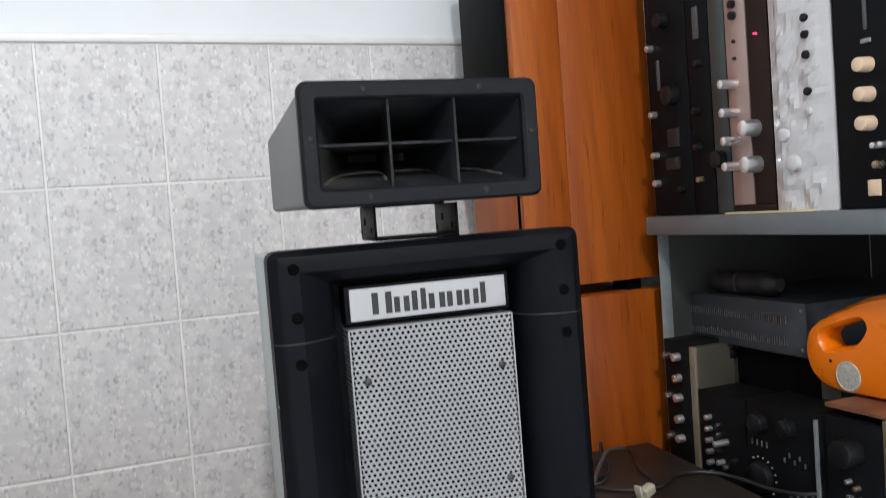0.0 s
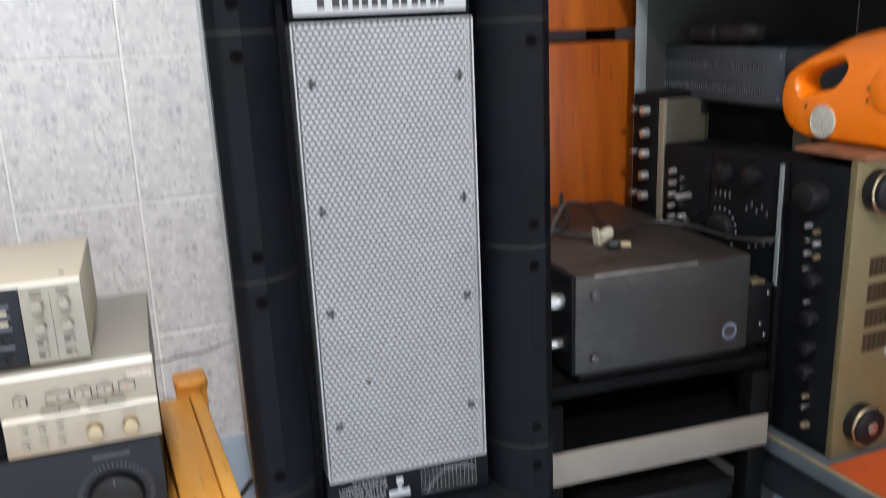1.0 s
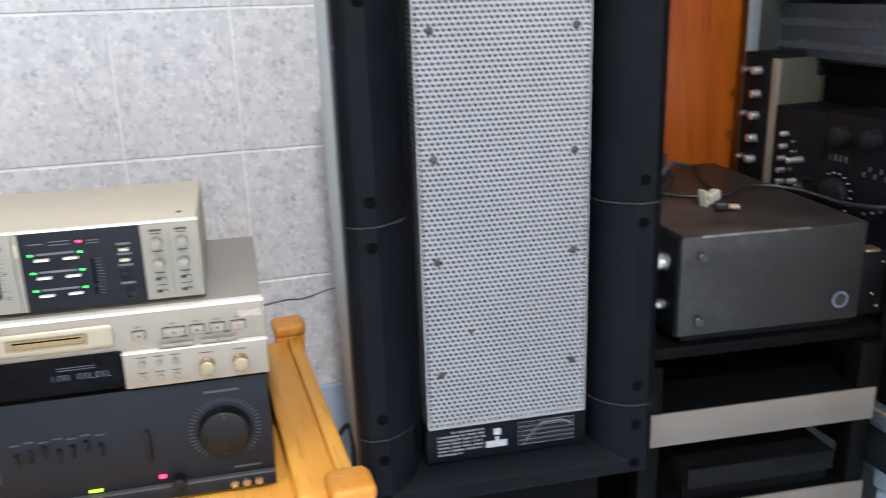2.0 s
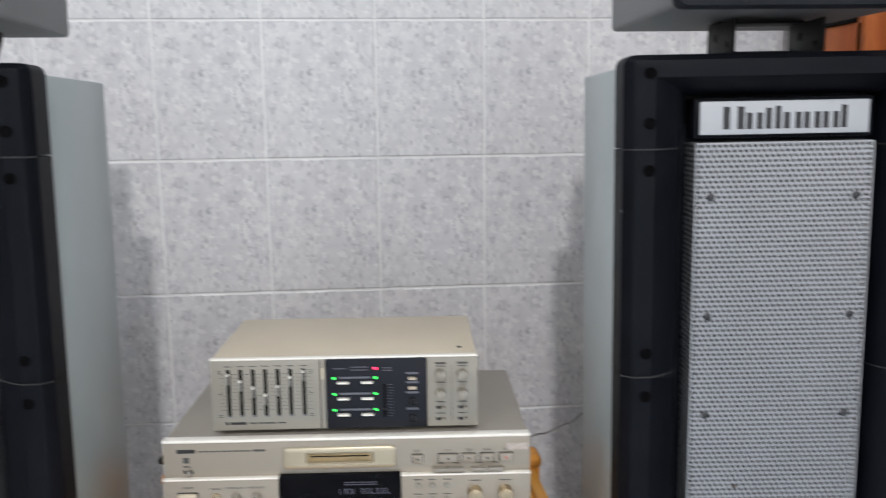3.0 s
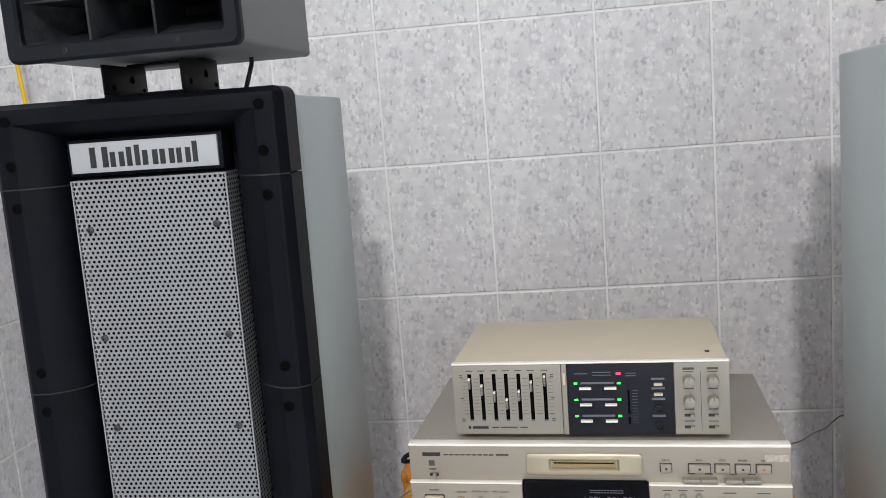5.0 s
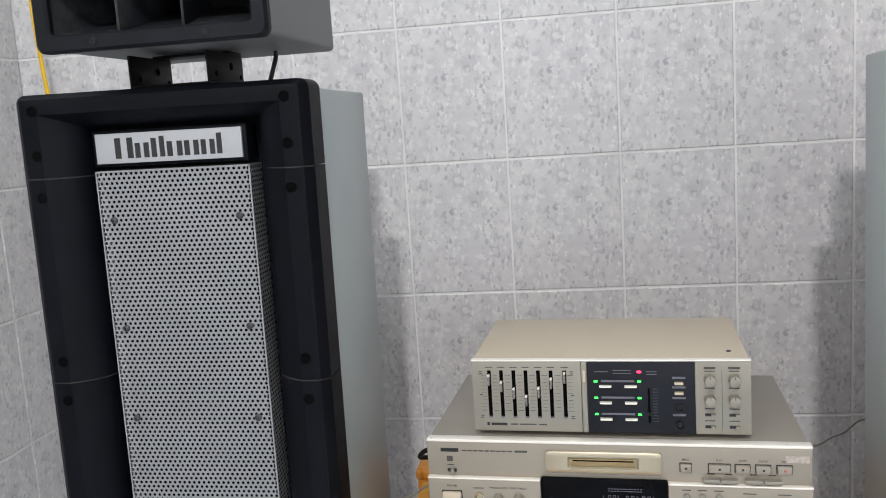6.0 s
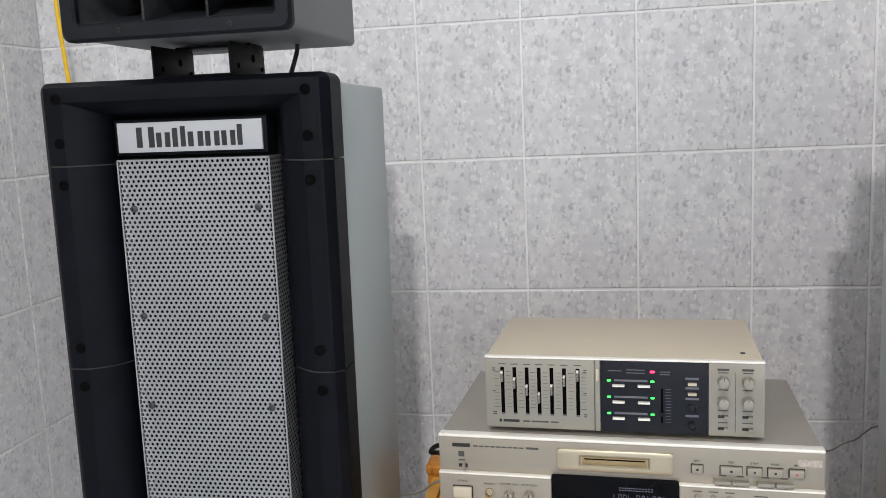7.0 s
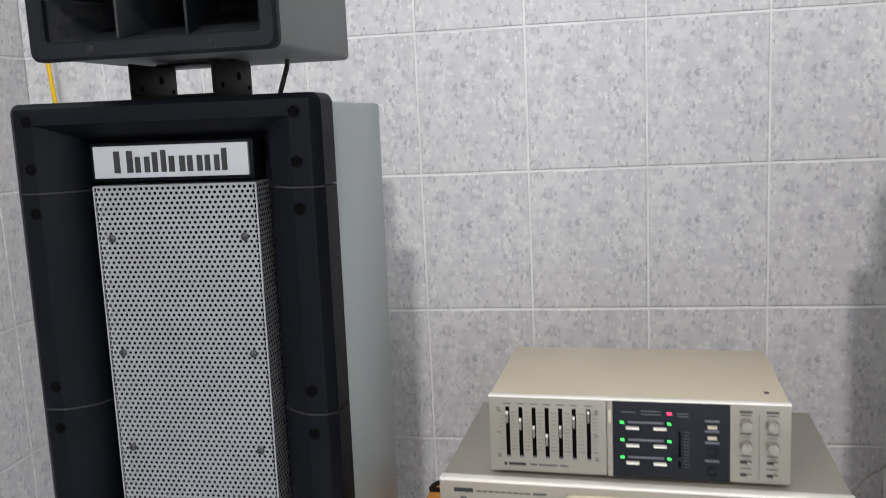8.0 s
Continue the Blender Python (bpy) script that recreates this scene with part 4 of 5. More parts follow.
    part("led", block(L + 0.1925 - 0.0025, L + 0.1925 + 0.0025, -0.0016, 0.0, z(0.0150), z(0.0124), 0.0004), M_RED, dark, "lit red lamp")
    bm = bmesh.new()
    for x0, x1, v in ((0.143, 0.158, 0.0135), (0.1635, 0.184, 0.0120), (0.1635, 0.184, 0.0155), (0.2005, 0.212, 0.0135), (0.2005, 0.212, 0.0165)):
        block(L + x0, L + x1, -0.0009, 0.0, z(v + 0.0005), z(v - 0.0005), bm=bm)
    for i in range(12):
        block(L + 0.207, L + 0.213, -0.0009, 0.0, z(0.0340 + i * 0.0035), z(0.0336 + i * 0.0035), bm=bm)
    for v in (0.0205, 0.0315, 0.0440, 0.0640):
        block(L + 0.2285, L + 0.2430, -0.0009, 0.0, z(v + 0.0013), z(v - 0.0013), bm=bm)
    part("fine_print", bm, M_STRIP, dark, "small grey print", smooth=False)
    part("level_slot", block(L + 0.2018, L + 0.2042, -0.0009, 0.0, z(0.0735), z(0.0330)), M_BLACK, dark)
    part("level_cap", block(L + 0.2012, L + 0.2048, -0.0050, 0.0, z(0.0640), z(0.0600), 0.0005), M_KNOBBLK, dark)
    for v in (0.0265, 0.0380):
        part("toggle_key", block(L + 0.2310, L + 0.2405, -0.0048, 0.0, z(v + 0.0014), z(v - 0.0014), 0.0005), M_CHAMPTOP, dark)
    for v in (0.0555, 0.0765):
        part("jack_socket", turned([(0.0052, -0.001), (0.0052, 0.0018), (0.0038, 0.0020), (0.0030, 0.0002), (0, 0.0002)], 20), M_KNOBBLK, dark, "", pose(L + 0.2360, -0.0005, z(v)))
    # right hand controls
    for u in (0.2690, 0.2950):
        for v in (0.0220, 0.0455):
            k = part("rotary_knob", knob_bm(0.0064, 0.012, 24), M_CHAMP, a, "", pose(L + u, 0, z(v)))
            part("pointer", block(-0.0004, 0.0004, -0.0123, -0.0118, 0.0030, 0.0056), M_DARKPRINT, k)
        for v in (0.0635, 0.0775):
            s = part("slide_switch", block(L + u - 0.0055, L + u + 0.0055, -0.0006, 0.001, z(v + 0.0017), z(v - 0.0017), 0.0003), M_INK, a)
            part("lever", block(L + u + 0.0010, L + u + 0.0048, -0.0045, 0.0, z(v + 0.0015), z(v - 0.0015), 0.0004), M_GOLDF, s)
        bm = bmesh.new()
        block(L + u - 0.0062, L + u + 0.0062, -0.0004, 0.0005, z(0.0105), z(0.0080), bm=bm)
        for v in (0.0128, 0.0325, 0.0565, 0.0705):
            block(L + u - 0.0055, L + u + 0.0055, -0.0004, 0.0005, z(v + 0.0005), z(v - 0.0005), bm=bm)
        part("fine_print", bm, M_DARKPRINT, a, "small grey print", smooth=False)
    part("dividing_line", block(L + 0.2818, L + 0.2823, -0.0004, 0.0005, z(0.082), z(0.012)), M_DARKPRINT, a, smooth=False)
    part("cover_screw", turned([(0.0028, -0.001), (0.0028, 0.001), (0, 0.0014)], 12), M_SCREW, a, "", pose(-L - 0.02, 0.035, h, -90, 0, 0))
    return a


equaliser()

# cables round the stack
def cable(name, points, r, mat, label, res=6):
    return tagged(part(name, tube(points, r, 8, res), mat), label, "cable")


cable("cable", ((0.150, 1.40, 0.896), (0.176, 1.42, 0.889), (0.21, 1.50, 0.862), (0.246, 1.60, 0.824), (0.318, 1.75, 0.780), (0.40, 1.84, 0.745), (0.45, 1.85, 0.4), (0.45, 1.85, 0.006)), 0.0013, M_GREYCABLE, "thin grey cable from the recorder to the wall")
cable("cable", ((-0.258, 1.46, 0.872), (-0.285, 1.49, 0.862), (-0.300, 1.50, 0.857), (-0.309, 1.505, 0.846), (-0.298, 1.52, 0.838), (-0.30, 1.57, 0.80), (-0.31, 1.755, 0.65), (-0.31, 1.79, 0.006)), 0.0034, M_RUBBER, "black plug cable hanging behind the recorder")
cable("cable", ((-0.27, 1.58, 0.765), (-0.315, 1.60, 0.761), (-0.36, 1.66, 0.715), (-0.40, 1.71, 0.684), (-0.46, 1.80, 0.64), (-0.50, 1.85, 0.5), (-0.52, 1.85, 0.006)), 0.002, M_IVORY, "pale cable behind the hi-fi stack")
cable("cable", ((-0.442, 1.44, 1.409), (-0.446, 1.45, 1.400), (-0.452, 1.452, 1.385), (-0.457, 1.450, 1.368), (-0.458, 1.449, 1.356)), 0.003, M_RUBBER, "black cable from the horn speaker into the cabinet")
cable("cable", ((-1.10, 1.95, 3.04), (-1.092, 1.94, 1.75), (-1.086, 1.93, 1.564), (-1.082, 1.93, 1.479), (-1.076, 1.93, 1.40), (-1.06, 1.92, 1.30), (-1.05, 1.90, 0.9), (-1.05, 1.90, 0.006)), 0.0042, M_YELLOW, "yellow cable hanging down the tiled corner")
cable("cable", ((0.235, 1.72, 0.60), (0.250, 1.66, 0.595), (0.258, 1.60, 0.599), (0.266, 1.55, 0.612), (0.30, 1.60, 0.60), (0.33, 1.75, 0.4), (0.33, 1.78, 0.006)), 0.004, M_RUBBER, "black cable beside the wooden stand")

board = thing("pale_blue_board", pose(0.23, 1.955, 0), "pale blue board leaning low against the tiled wall", "board")
part("board", block(0, 0.34, 0, 0.018, 0, 0.50, 0.003), M_PALEBLUE, board)

# ---- teak speaker boxes by the wall ----
def teak_box(at, w, d, h, label, clad):
    b = thing("teak_speaker_box", at, label, "speaker box", "teak boxes")
    part("carcass", block(0, w, 0.005, d, 0, clad, 0.002), M_TEAK, b)
    if clad < h:
        part("upper_carcass", block(-0.004, w, 0.019, d, clad + 0.0005, h, 0.002), M_RACKBLK, b, "black upper carcass")
    part("front_board", block(0.0, w * 0.335, -0.004, 0.018 if clad < h else 0.004, 0.001, h - 0.001, 0.001), M_TEAK, b)
    part("front_board", block(w * 0.336, w, -0.004, 0.018 if clad < h else 0.004, 0.001, h - 0.001, 0.001), M_TEAK, b)
    for x in (0.035, w - 0.06):
        part("foot", block(x, x + 0.03, 0.012, 0.06, -0.0195, 0.0, 0.002), M_BLACK, b)
    return b


teak_box(pose(0.752, 1.66, 1.2475), 0.268, 0.20, 0.62, "reddish teak speaker box stacked on another", 0.195)
teak_box(pose(0.752, 1.655, 0.800), 0.275, 0.20, 0.4275, "reddish teak speaker box standing on a plinth", 0.4275)
plinth = thing("plinth", pose(0.752, 1.67, 0), "black wooden plinth under the teak boxes", "plinth")
part("body", block(0, 0.26, 0, 0.2, 0, 0.78, 0.003), M_RACKBLK, plinth)

# ---- silver-knobbed amplifier on the black rack ----
rack = thing("equipment_rack", pose(0.655, 1.248, 0, 0, 0, -6), "black laminate equipment rack with cream shelf edges", "rack")
RW, RD = 0.285, 0.40
part("top_board", block(-0.05, RW, 0.010, RD, 0.806, 0.822, 0.002), M_RACKBLK, rack)
for z in (0.690, 0.548, 0.40, 0.2):
    sh = part("shelf", block(-0.05, RW, 0.004, RD, z, z + 0.046, 0.002), M_RACKBLK, rack)
    part("edging", block(-0.05, RW, 0.0, 0.004, z, z + 0.046, 0.001), M_CREAM, sh, "cream laminate edge")
part("post", block(RW - 0.028, RW - 0.001, 0.002, 0.03, 0.0, 0.80, 0.001), M_RACKBLK, rack)
part("post", block(-0.049, -0.022, 0.002, 0.03, 0.0, 0.80, 0.001), M_RACKBLK, rack)
part("side_panel", block(RW - 0.006, RW - 0.001, 0.031, RD - 0.001, 0.05, 0.546, 0.001), M_RACKBLK, rack)
part("back_panel", block(-0.05, RW, RD, RD + 0.008, 0.0, 0.822, 0.001), M_RACKBLK, rack)
part("base", block(-0.05, RW, 0.0, RD, 0.0, 0.05, 0.002), M_RACKBLK, rack)
deck = thing("cassette_deck", pose(0.68, 1.262, 0.594, 0, 0, -6), "dark flat unit lying in the rack", "deck")
part("body", block(0, 0.215, 0.0, 0.3, 0.0, 0.05, 0.002), M_AMPC, deck)
part("lip", block(0, 0.215, -0.012, 0.0, 0.022, 0.052, 0.003), M_AMPC, deck)

amp = thing("vintage_amplifier", pose(0.660, 1.262, 0.8225, 0, 0, -6), "dusty grey brown amplifier lying on the black rack", "amplifier")
part("case", block(0, 0.250, 0.002, 0.385, 0.012, 0.140, 0.003), M_CASETOP, amp, "dusty brown steel case")
part("side_panel", block(-0.006, 0.246, -0.004, 0.0015, 0.012, 0.141, 0.003), M_CASE, amp, "grey side panel")
part("front_panel", block(-0.009, 0.0, 0.0, 0.385, 0.010, 0.138, 0.002), M_AMPF, amp, "black front panel")
# thin pale strip along the side panel's top edge
part("worn_edge", block(0.020, 0.165, -0.0046, -0.0022, 0.1385, 0.1416, 0.0004), surface("mottled_pale_strip", (0.16, 0.15, 0.145), 0.45, 0.5, vary=0.5, scale=90), amp, "thin pale edge")
part("base_tray", block(0.003, 0.245, 0.004, 0.38, 0.0, 0.0118, 0.004), M_AMPC, amp)
for x, z in ((0.020, 0.115), (0.020, 0.032)):
    part("screw", turned([(0.0062, -0.003), (0.0062, 0.001), (0.0045, 0.0024), (0, 0.0026)], 18), M_SCREW, amp, "", pose(x, -0.008, z))
badge = part("badge", turned([(0.0115, -0.002), (0.0115, 0.0006), (0.0090, 0.0008), (0.0085, 0.0003), (0, 0.0003)], 24), surface("blue_grey_badge", (0.085, 0.105, 0.15), 0.4, vary=0.2, scale=300), amp, "round blue grey badge", pose(0.218, -0.004, 0.040))
part("badge_centre", turned([(0.0082, 0.0), (0.0082, 0.0008), (0, 0.0010)], 20), M_INK, badge)
for y, z, r in ((0.030, 0.102, 0.012), (0.030, 0.045, 0.007), (0.075, 0.102, 0.012), (0.075, 0.045, 0.007), (0.14, 0.102, 0.012), (0.2, 0.08, 0.02)):
    part("knob", knob_bm(r, 0.024, 24), M_DULLCHROME, amp, "chrome knob", pose(-0.009, y, z, 0, 0, -90))
heat = thing("terminal_box", pose(0.915, 1.262, 0.8225, 0, 0, -6), "small black terminal box beside the amplifier", "box")
part("body", block(0, 0.054, 0, 0.05, 0, 0.086, 0.003), M_AMPC, heat)
part("tag", block(0.022, 0.046, 0.004, 0.03, 0.0862, 0.090, 0.001), M_KNOBGOLD, heat, "copper coloured tag")
for x, z in ((0.012, 0.078), (0.046, 0.074), (0.036, 0.03), (0.044, 0.012)):
    part("screw", turned([(0.0024, -0.002), (0.0024, 0.001), (0, 0.002)], 12), M_DULLCHROME, heat, "", pose(x, 0, z))

# cord and plug lying on the amplifier
ZA = 0.9635
cord = thing("power_cord", pose(0, 0, 0), "tangled black power cord with a pale plug on the amplifier", "power cord")
part("cord", tube(((0.70, 1.60, ZA + 0.003), (0.73, 1.56, ZA + 0.030), (0.72, 1.50, ZA + 0.004), (0.76, 1.47, ZA + 0.004), (0.80, 1.52, ZA + 0.016), (0.76, 1.58, ZA + 0.004), (0.71, 1.53, ZA + 0.012), (0.745, 1.44, ZA + 0.004), (0.81, 1.40, ZA + 0.006), (0.86, 1.425, ZA + 0.008), (0.905, 1.42, ZA + 0.006), (0.935, 1.385, ZA + 0.002), (0.947, 1.33, ZA - 0.002), (0.956, 1.28, ZA + 0.002), (0.969, 1.2585, ZA + 0.006)), 0.0029, 8, 6), M_RUBBER, cord)
part("cord", tube(((0.727, 1.446, ZA + 0.003), (0.77, 1.50, ZA + 0.012), (0.815, 1.545, ZA + 0.022), (0.86, 1.585, ZA + 0.010), (0.885, 1.60, ZA + 0.003)), 0.0032, 8, 6), surface("dark_grey_lead", (0.07, 0.07, 0.072), 0.5, vary=0.2, scale=40), cord, "dark grey lead")
part("cord", tube(((0.84, 1.60, ZA + 0.003), (0.815, 1.56, ZA + 0.034), (0.80, 1.535, ZA + 0.020), (0.79, 1.50, ZA + 0.003), (0.75, 1.49, ZA + 0.003)), 0.003, 8, 6), M_RUBBER, cord)
part("cord", tube(((0.885, 1.585, ZA + 0.003), (0.87, 1.55, ZA + 0.010), (0.855, 1.52, ZA + 0.004), (0.838, 1.485, ZA + 0.003), (0.825, 1.43, ZA + 0.004), (0.80, 1.395, ZA + 0.008)), 0.0026, 8, 6), M_RUBBER, cord)
plug = part("plug", block(-0.011, 0.012, -0.007, 0.007, 0.0, 0.015, 0.003, 3), M_IVORY, cord, "pale plug", pose(0.782, 1.385, ZA + 0.003, 0, -14, 18))
part("clip", block(-0.021, -0.0165, -0.006, 0.006, -0.0015, 0.026, 0.002), M_IVORY, plug)
part("clip_foot", block(-0.0166, -0.0105, -0.005, 0.005, -0.001, 0.006, 0.002), M_IVORY, plug)
sock = part("plug", block(-0.010, 0.008, -0.007, 0.007, 0.0, 0.012, 0.004, 3), M_RUBBER, cord, "black plug with brass pins", pose(0.772, 1.350, ZA, 0, 0, -30))
for y in (-0.0050, 0.0, 0.0050):
    part("pin", block(0.0085, 0.022, y - 0.0009, y + 0.0009, 0.003, 0.008, 0.0005), M_KNOBGOLD, sock)

# ---- steel shelving along the side wall ----
XF = 0.98
shelving = thing("steel_shelving", pose(0, 0, 0), "grey steel shelving packed with upright audio units", "shelving")
SY0, SY1 = 0.35, 1.606
part("shelf", block(XF - 0.02, X1 - 0.02, SY0, SY1, 1.327, 1.358, 0.003), M_STEEL, shelving, "grey steel shelf")
lo = part("shelf", block(XF - 0.025, X1 - 0.02, SY0, SY1, 0.668, 0.6895, 0.002), M_STEELSHADED, shelving, "grey steel shelf")
part("edge_strip", block(XF - 0.0245, XF - 0.0185, SY0 + 0.002, SY1 - 0.002, 0.6898, 0.6922, 0.0006), surface("tan_edge_strip", (0.20, 0.155, 0.095), 0.6, vary=0.3, scale=60), lo, "worn tan edge strip")
# added dark strip, coloured as the shadow band below the shelf lip
part("apron", block(XF - 0.014, XF - 0.010, SY0 + 0.002, SY1 - 0.002, 0.602, 0.6675, 0.001), surface("under_shelf_shadow", (0.010, 0.013, 0.017), 0.5, vary=0.2, scale=20, spec=0.25), lo, "dark strip painted as the shadow under the shelf")
part("shelf", block(XF - 0.02, X1 - 0.02, SY0, SY1, 1.86, 1.89, 0.003), M_STEEL, shelving, "grey steel shelf")
M_UPR = surface("pale_grey_upright", (0.17, 0.19, 0.2), 0.5, 0.1)
part("upright", block(XF + 0.002, XF + 0.024, SY1 - 0.0035, SY1 - 0.0005, 0.6905, 1.327, 0.001), M_UPR, shelving)
# added sheet whose dark colour carries the shade behind the units
part("back_panel", block(X1 - 0.019, X1 - 0.006, 0.35, 1.606, 0.0, 2.2, 0.001), M_SHELFSHADE, shelving, "added back panel, dark for the shade inside the shelves")
# added panel, dark in place of the shaded wall beyond the shelf end
part("end_panel", block(XF + 0.024, X1 - 0.02, SY1 + 0.001, SY1 + 0.006, 0.69, 1.95, 0.001), surface("wall_shade_dark", (0.020, 0.022, 0.020), 0.6, vary=0.3, scale=12), shelving, "added dark panel standing for shade on the wall beyond")
paper = thing("paper_strip", pose(XF - 0.018, 1.235, 1.3582), "pale yellow paper strip lying on the steel shelf", "paper")
part("sheet", block(0, 0.0165, 0, 0.17, 0, 0.0025, 0.0006), surface("pale_yellow_paper", (0.55, 0.48, 0.28), 0.7, vary=0.1), paper)
# made-up block in place of pale lit floor, sized to the camera's view
bluebox = thing("floor_stand_in", pose(0.985, 0.80, 0), "pale blue block standing in for lit floor below the shelves", "box")
part("body", block(0, 0.44, 0, 0.44, 0, 0.56, 0.006), M_PALEBLUE, bluebox)
part("lid", block(-0.004, 0.444, -0.004, 0.444, 0.561, 0.595, 0.006), M_PALEBLUE, bluebox)
cloth = thing("orange_cloth", pose(XF - 0.016, 0.37, 0.6896), "orange red cloth lying flat on the steel shelf", "cloth")
bm = bmesh.new()
NXC, NYC = 22, 36
top = [[bm.verts.new((0.42 * i / NXC, 0.765 * j / NYC, 0.0022 + 0.0016 * noise.noise(Vector((i * 0.31, j * 0.27, 2.0))))) for i in range(NXC + 1)] for j in range(NYC + 1)]
for j in range(NYC):
    for i in range(NXC):
        bm.faces.new((top[j][i], top[j][i + 1], top[j + 1][i + 1], top[j + 1][i]))
rim = [e for e in bm.edges if e.is_boundary]
low = bmesh.ops.extrude_edge_only(bm, edges=rim)["geom"]
for v in low:
    if isinstance(v, bmesh.types.BMVert):
        v.co.z = 0.0
part("sheet", bm, M_REDTOP, cloth)
for x, y, z in ((XF + 0.0, SY0 - 0.016, 1.95), (X1 - 0.05, SY0 - 0.016, 1.95)):
    part("upright", block(x, x + 0.03, y, y + 0.014, 0.0, z, 0.002), M_UPR, shelving)


def upright_unit(name, y0, y1, z0, z1, face, case, label, knobs=(), x=XF, depth=0.30, category="audio unit", keys=()):
    """An audio unit standing on its side, front towards -x. Its controls: across, up, radius, length, material."""
    w, h = y1 - y0, z1 - z0
    a = thing(name, pose(x, y1, z0, 0, 0, -90), label, category, "upright audio units")
    part("case", block(0.001, w - 0.001, 0.006, depth, 0, h, 0.002), case, a)
    part("front_panel", block(0.0005, w - 0.0005, 0.0, 0.006, 0.0005, h, 0.0015), face, a)
    for u, v, r, ln, mat in knobs:
        part("knob", knob_bm(r, ln, 20), mat, a, "", pose(u * w, 0, v * h))
    for u, v, bw, bh, mat in keys:
        part("key", block(u * w - bw / 2, u * w + bw / 2, -0.003, 0.001, v * h - bh / 2, v * h + bh / 2, 0.0005), mat, a)
    return a


K, C, B = M_KNOBBLK, M_CHROME, M_BEIGE
ZU = 1.3585
upright_unit("tape_deck", 1.496, 1.602, ZU, 1.79, M_AMPF, M_AMPC, "black audio unit standing on its side on the steel shelf",
             [(0.65, 0.46, 0.017, 0.018, K), (0.15, 0.13, 0.006, 0.012, C), (0.15, 0.24, 0.006, 0.012, C), (0.15, 0.40, 0.006, 0.012, C), (0.15, 0.66, 0.006, 0.012, C), (0.5, 0.75, 0.012, 0.016, K), (0.75, 0.1, 0.006, 0.01, K)],
             keys=[(0.6, 0.3, 0.03, 0.03, M_INK), (0.55, 0.2, 0.035, 0.02, M_INK), (0.3, 0.55, 0.006, 0.05, M_FAINT)])
upright_unit("tuner", 1.443, 1.494, ZU, 1.79, M_AMPF, M_AMPC, "slim black tuner standing on its side",
             [(0.4, 0.13, 0.005, 0.01, M_KNOBGOLD), (0.4, 0.25, 0.006, 0.012, K), (0.4, 0.38, 0.006, 0.012, K), (0.6, 0.55, 0.006, 0.012, K)], keys=[(0.5, 0.7, 0.012, 0.05, M_FAINT)])
upright_unit("tuner", 1.406, 1.441, ZU, 1.78, surface("grey_green_panel", (0.03, 0.04, 0.039), 0.4), M_AMPC, "slim grey green unit standing on its side", [(0.4, 0.2, 0.014, 0.014, K)])
upright_unit("receiver", 1.360, 1.404, ZU + 0.012, 1.79, M_PINK, M_BROWN, "rosy aluminium receiver with chrome knobs and wooden ends",
             [(0.4, 0.14, 0.007, 0.030, C), (0.4, 0.23, 0.007, 0.030, C), (0.4, 0.33, 0.007, 0.030, C), (0.4, 0.43, 0.007, 0.030, C), (0.45, 0.52, 0.0025, 0.004, K), (0.45, 0.58, 0.0025, 0.004, K), (0.45, 0.67, 0.0065, 0.006, K), (0.45, 0.71, 0.0065, 0.006, K), (0.45, 0.75, 0.0065, 0.006, K), (0.45, 0.79, 0.0065, 0.006, K)])
upright_unit("receiver", 1.317, 1.358, ZU + 0.012, 1.79, M_BROWN, M_BROWN, "dark tuner half with big chrome knobs",
             [(0.22, 0.14, 0.0125, 0.026, C), (0.22, 0.265, 0.0125, 0.026, C)], keys=[(0.45, 0.585, 0.006, 0.002, M_RED)])
foot = thing("wooden_end", pose(XF, 1.404, ZU, 0, 0, -90), "reddish wooden end cheek under the receiver", "wooden cheek")
part("cheek", block(0.0, 0.087, 0.0, 0.3, 0, 0.0118, 0.001), M_BROWN, foot)
wrapped = upright_unit("wrapped_amplifier", 1.206, 1.312, ZU, 1.80, M_FILM, M_FILM, "silver amplifier wrapped in crumpled clear film",
                       [(0.68, 0.30, 0.006, 0.012, M_SILVER), (0.68, 0.36, 0.006, 0.012, K), (0.68, 0.42, 0.006, 0.012, M_SILVER), (0.68, 0.47, 0.006, 0.012, K), (0.68, 0.53, 0.006, 0.012, K), (0.68, 0.58, 0.006, 0.012, K), (0.66, 0.68, 0.009, 0.012, K), (0.4, 0.15, 0.012, 0.016, M_FILM), (0.25, 0.24, 0.010, 0.014, M_FILM)])
bm = bmesh.new()
NX, NZ = 16, 60
grid = []
for j in range(NZ + 1):
    for i in range(NX + 1):
        p = Vector((0.106 * i / NX, 0.0, 0.440 * j / NZ))
        n1 = noise.ridged_multi_fractal(p * 26, 1.0, 2.0, 3, 1.0, 2.0)
        edge = min(1, 5 * min(i, NX - i) / NX)
        grid.append(bm.verts.new((p.x, -0.001 - edge * (0.003 + 0.0034 * n1), p.z)))
for j in range(NZ):
    for i in range(NX):
        k = j * (NX + 1) + i
        bm.faces.new((grid[k], grid[k + 1], grid[k + NX + 2], grid[k + NX + 1]))
me = finish(bm, M_FILM, "film", smooth=False)
film_ob = new("film", me)
film_ob.parent = wrapped
film_ob["label"] = "crumpled clear plastic film"

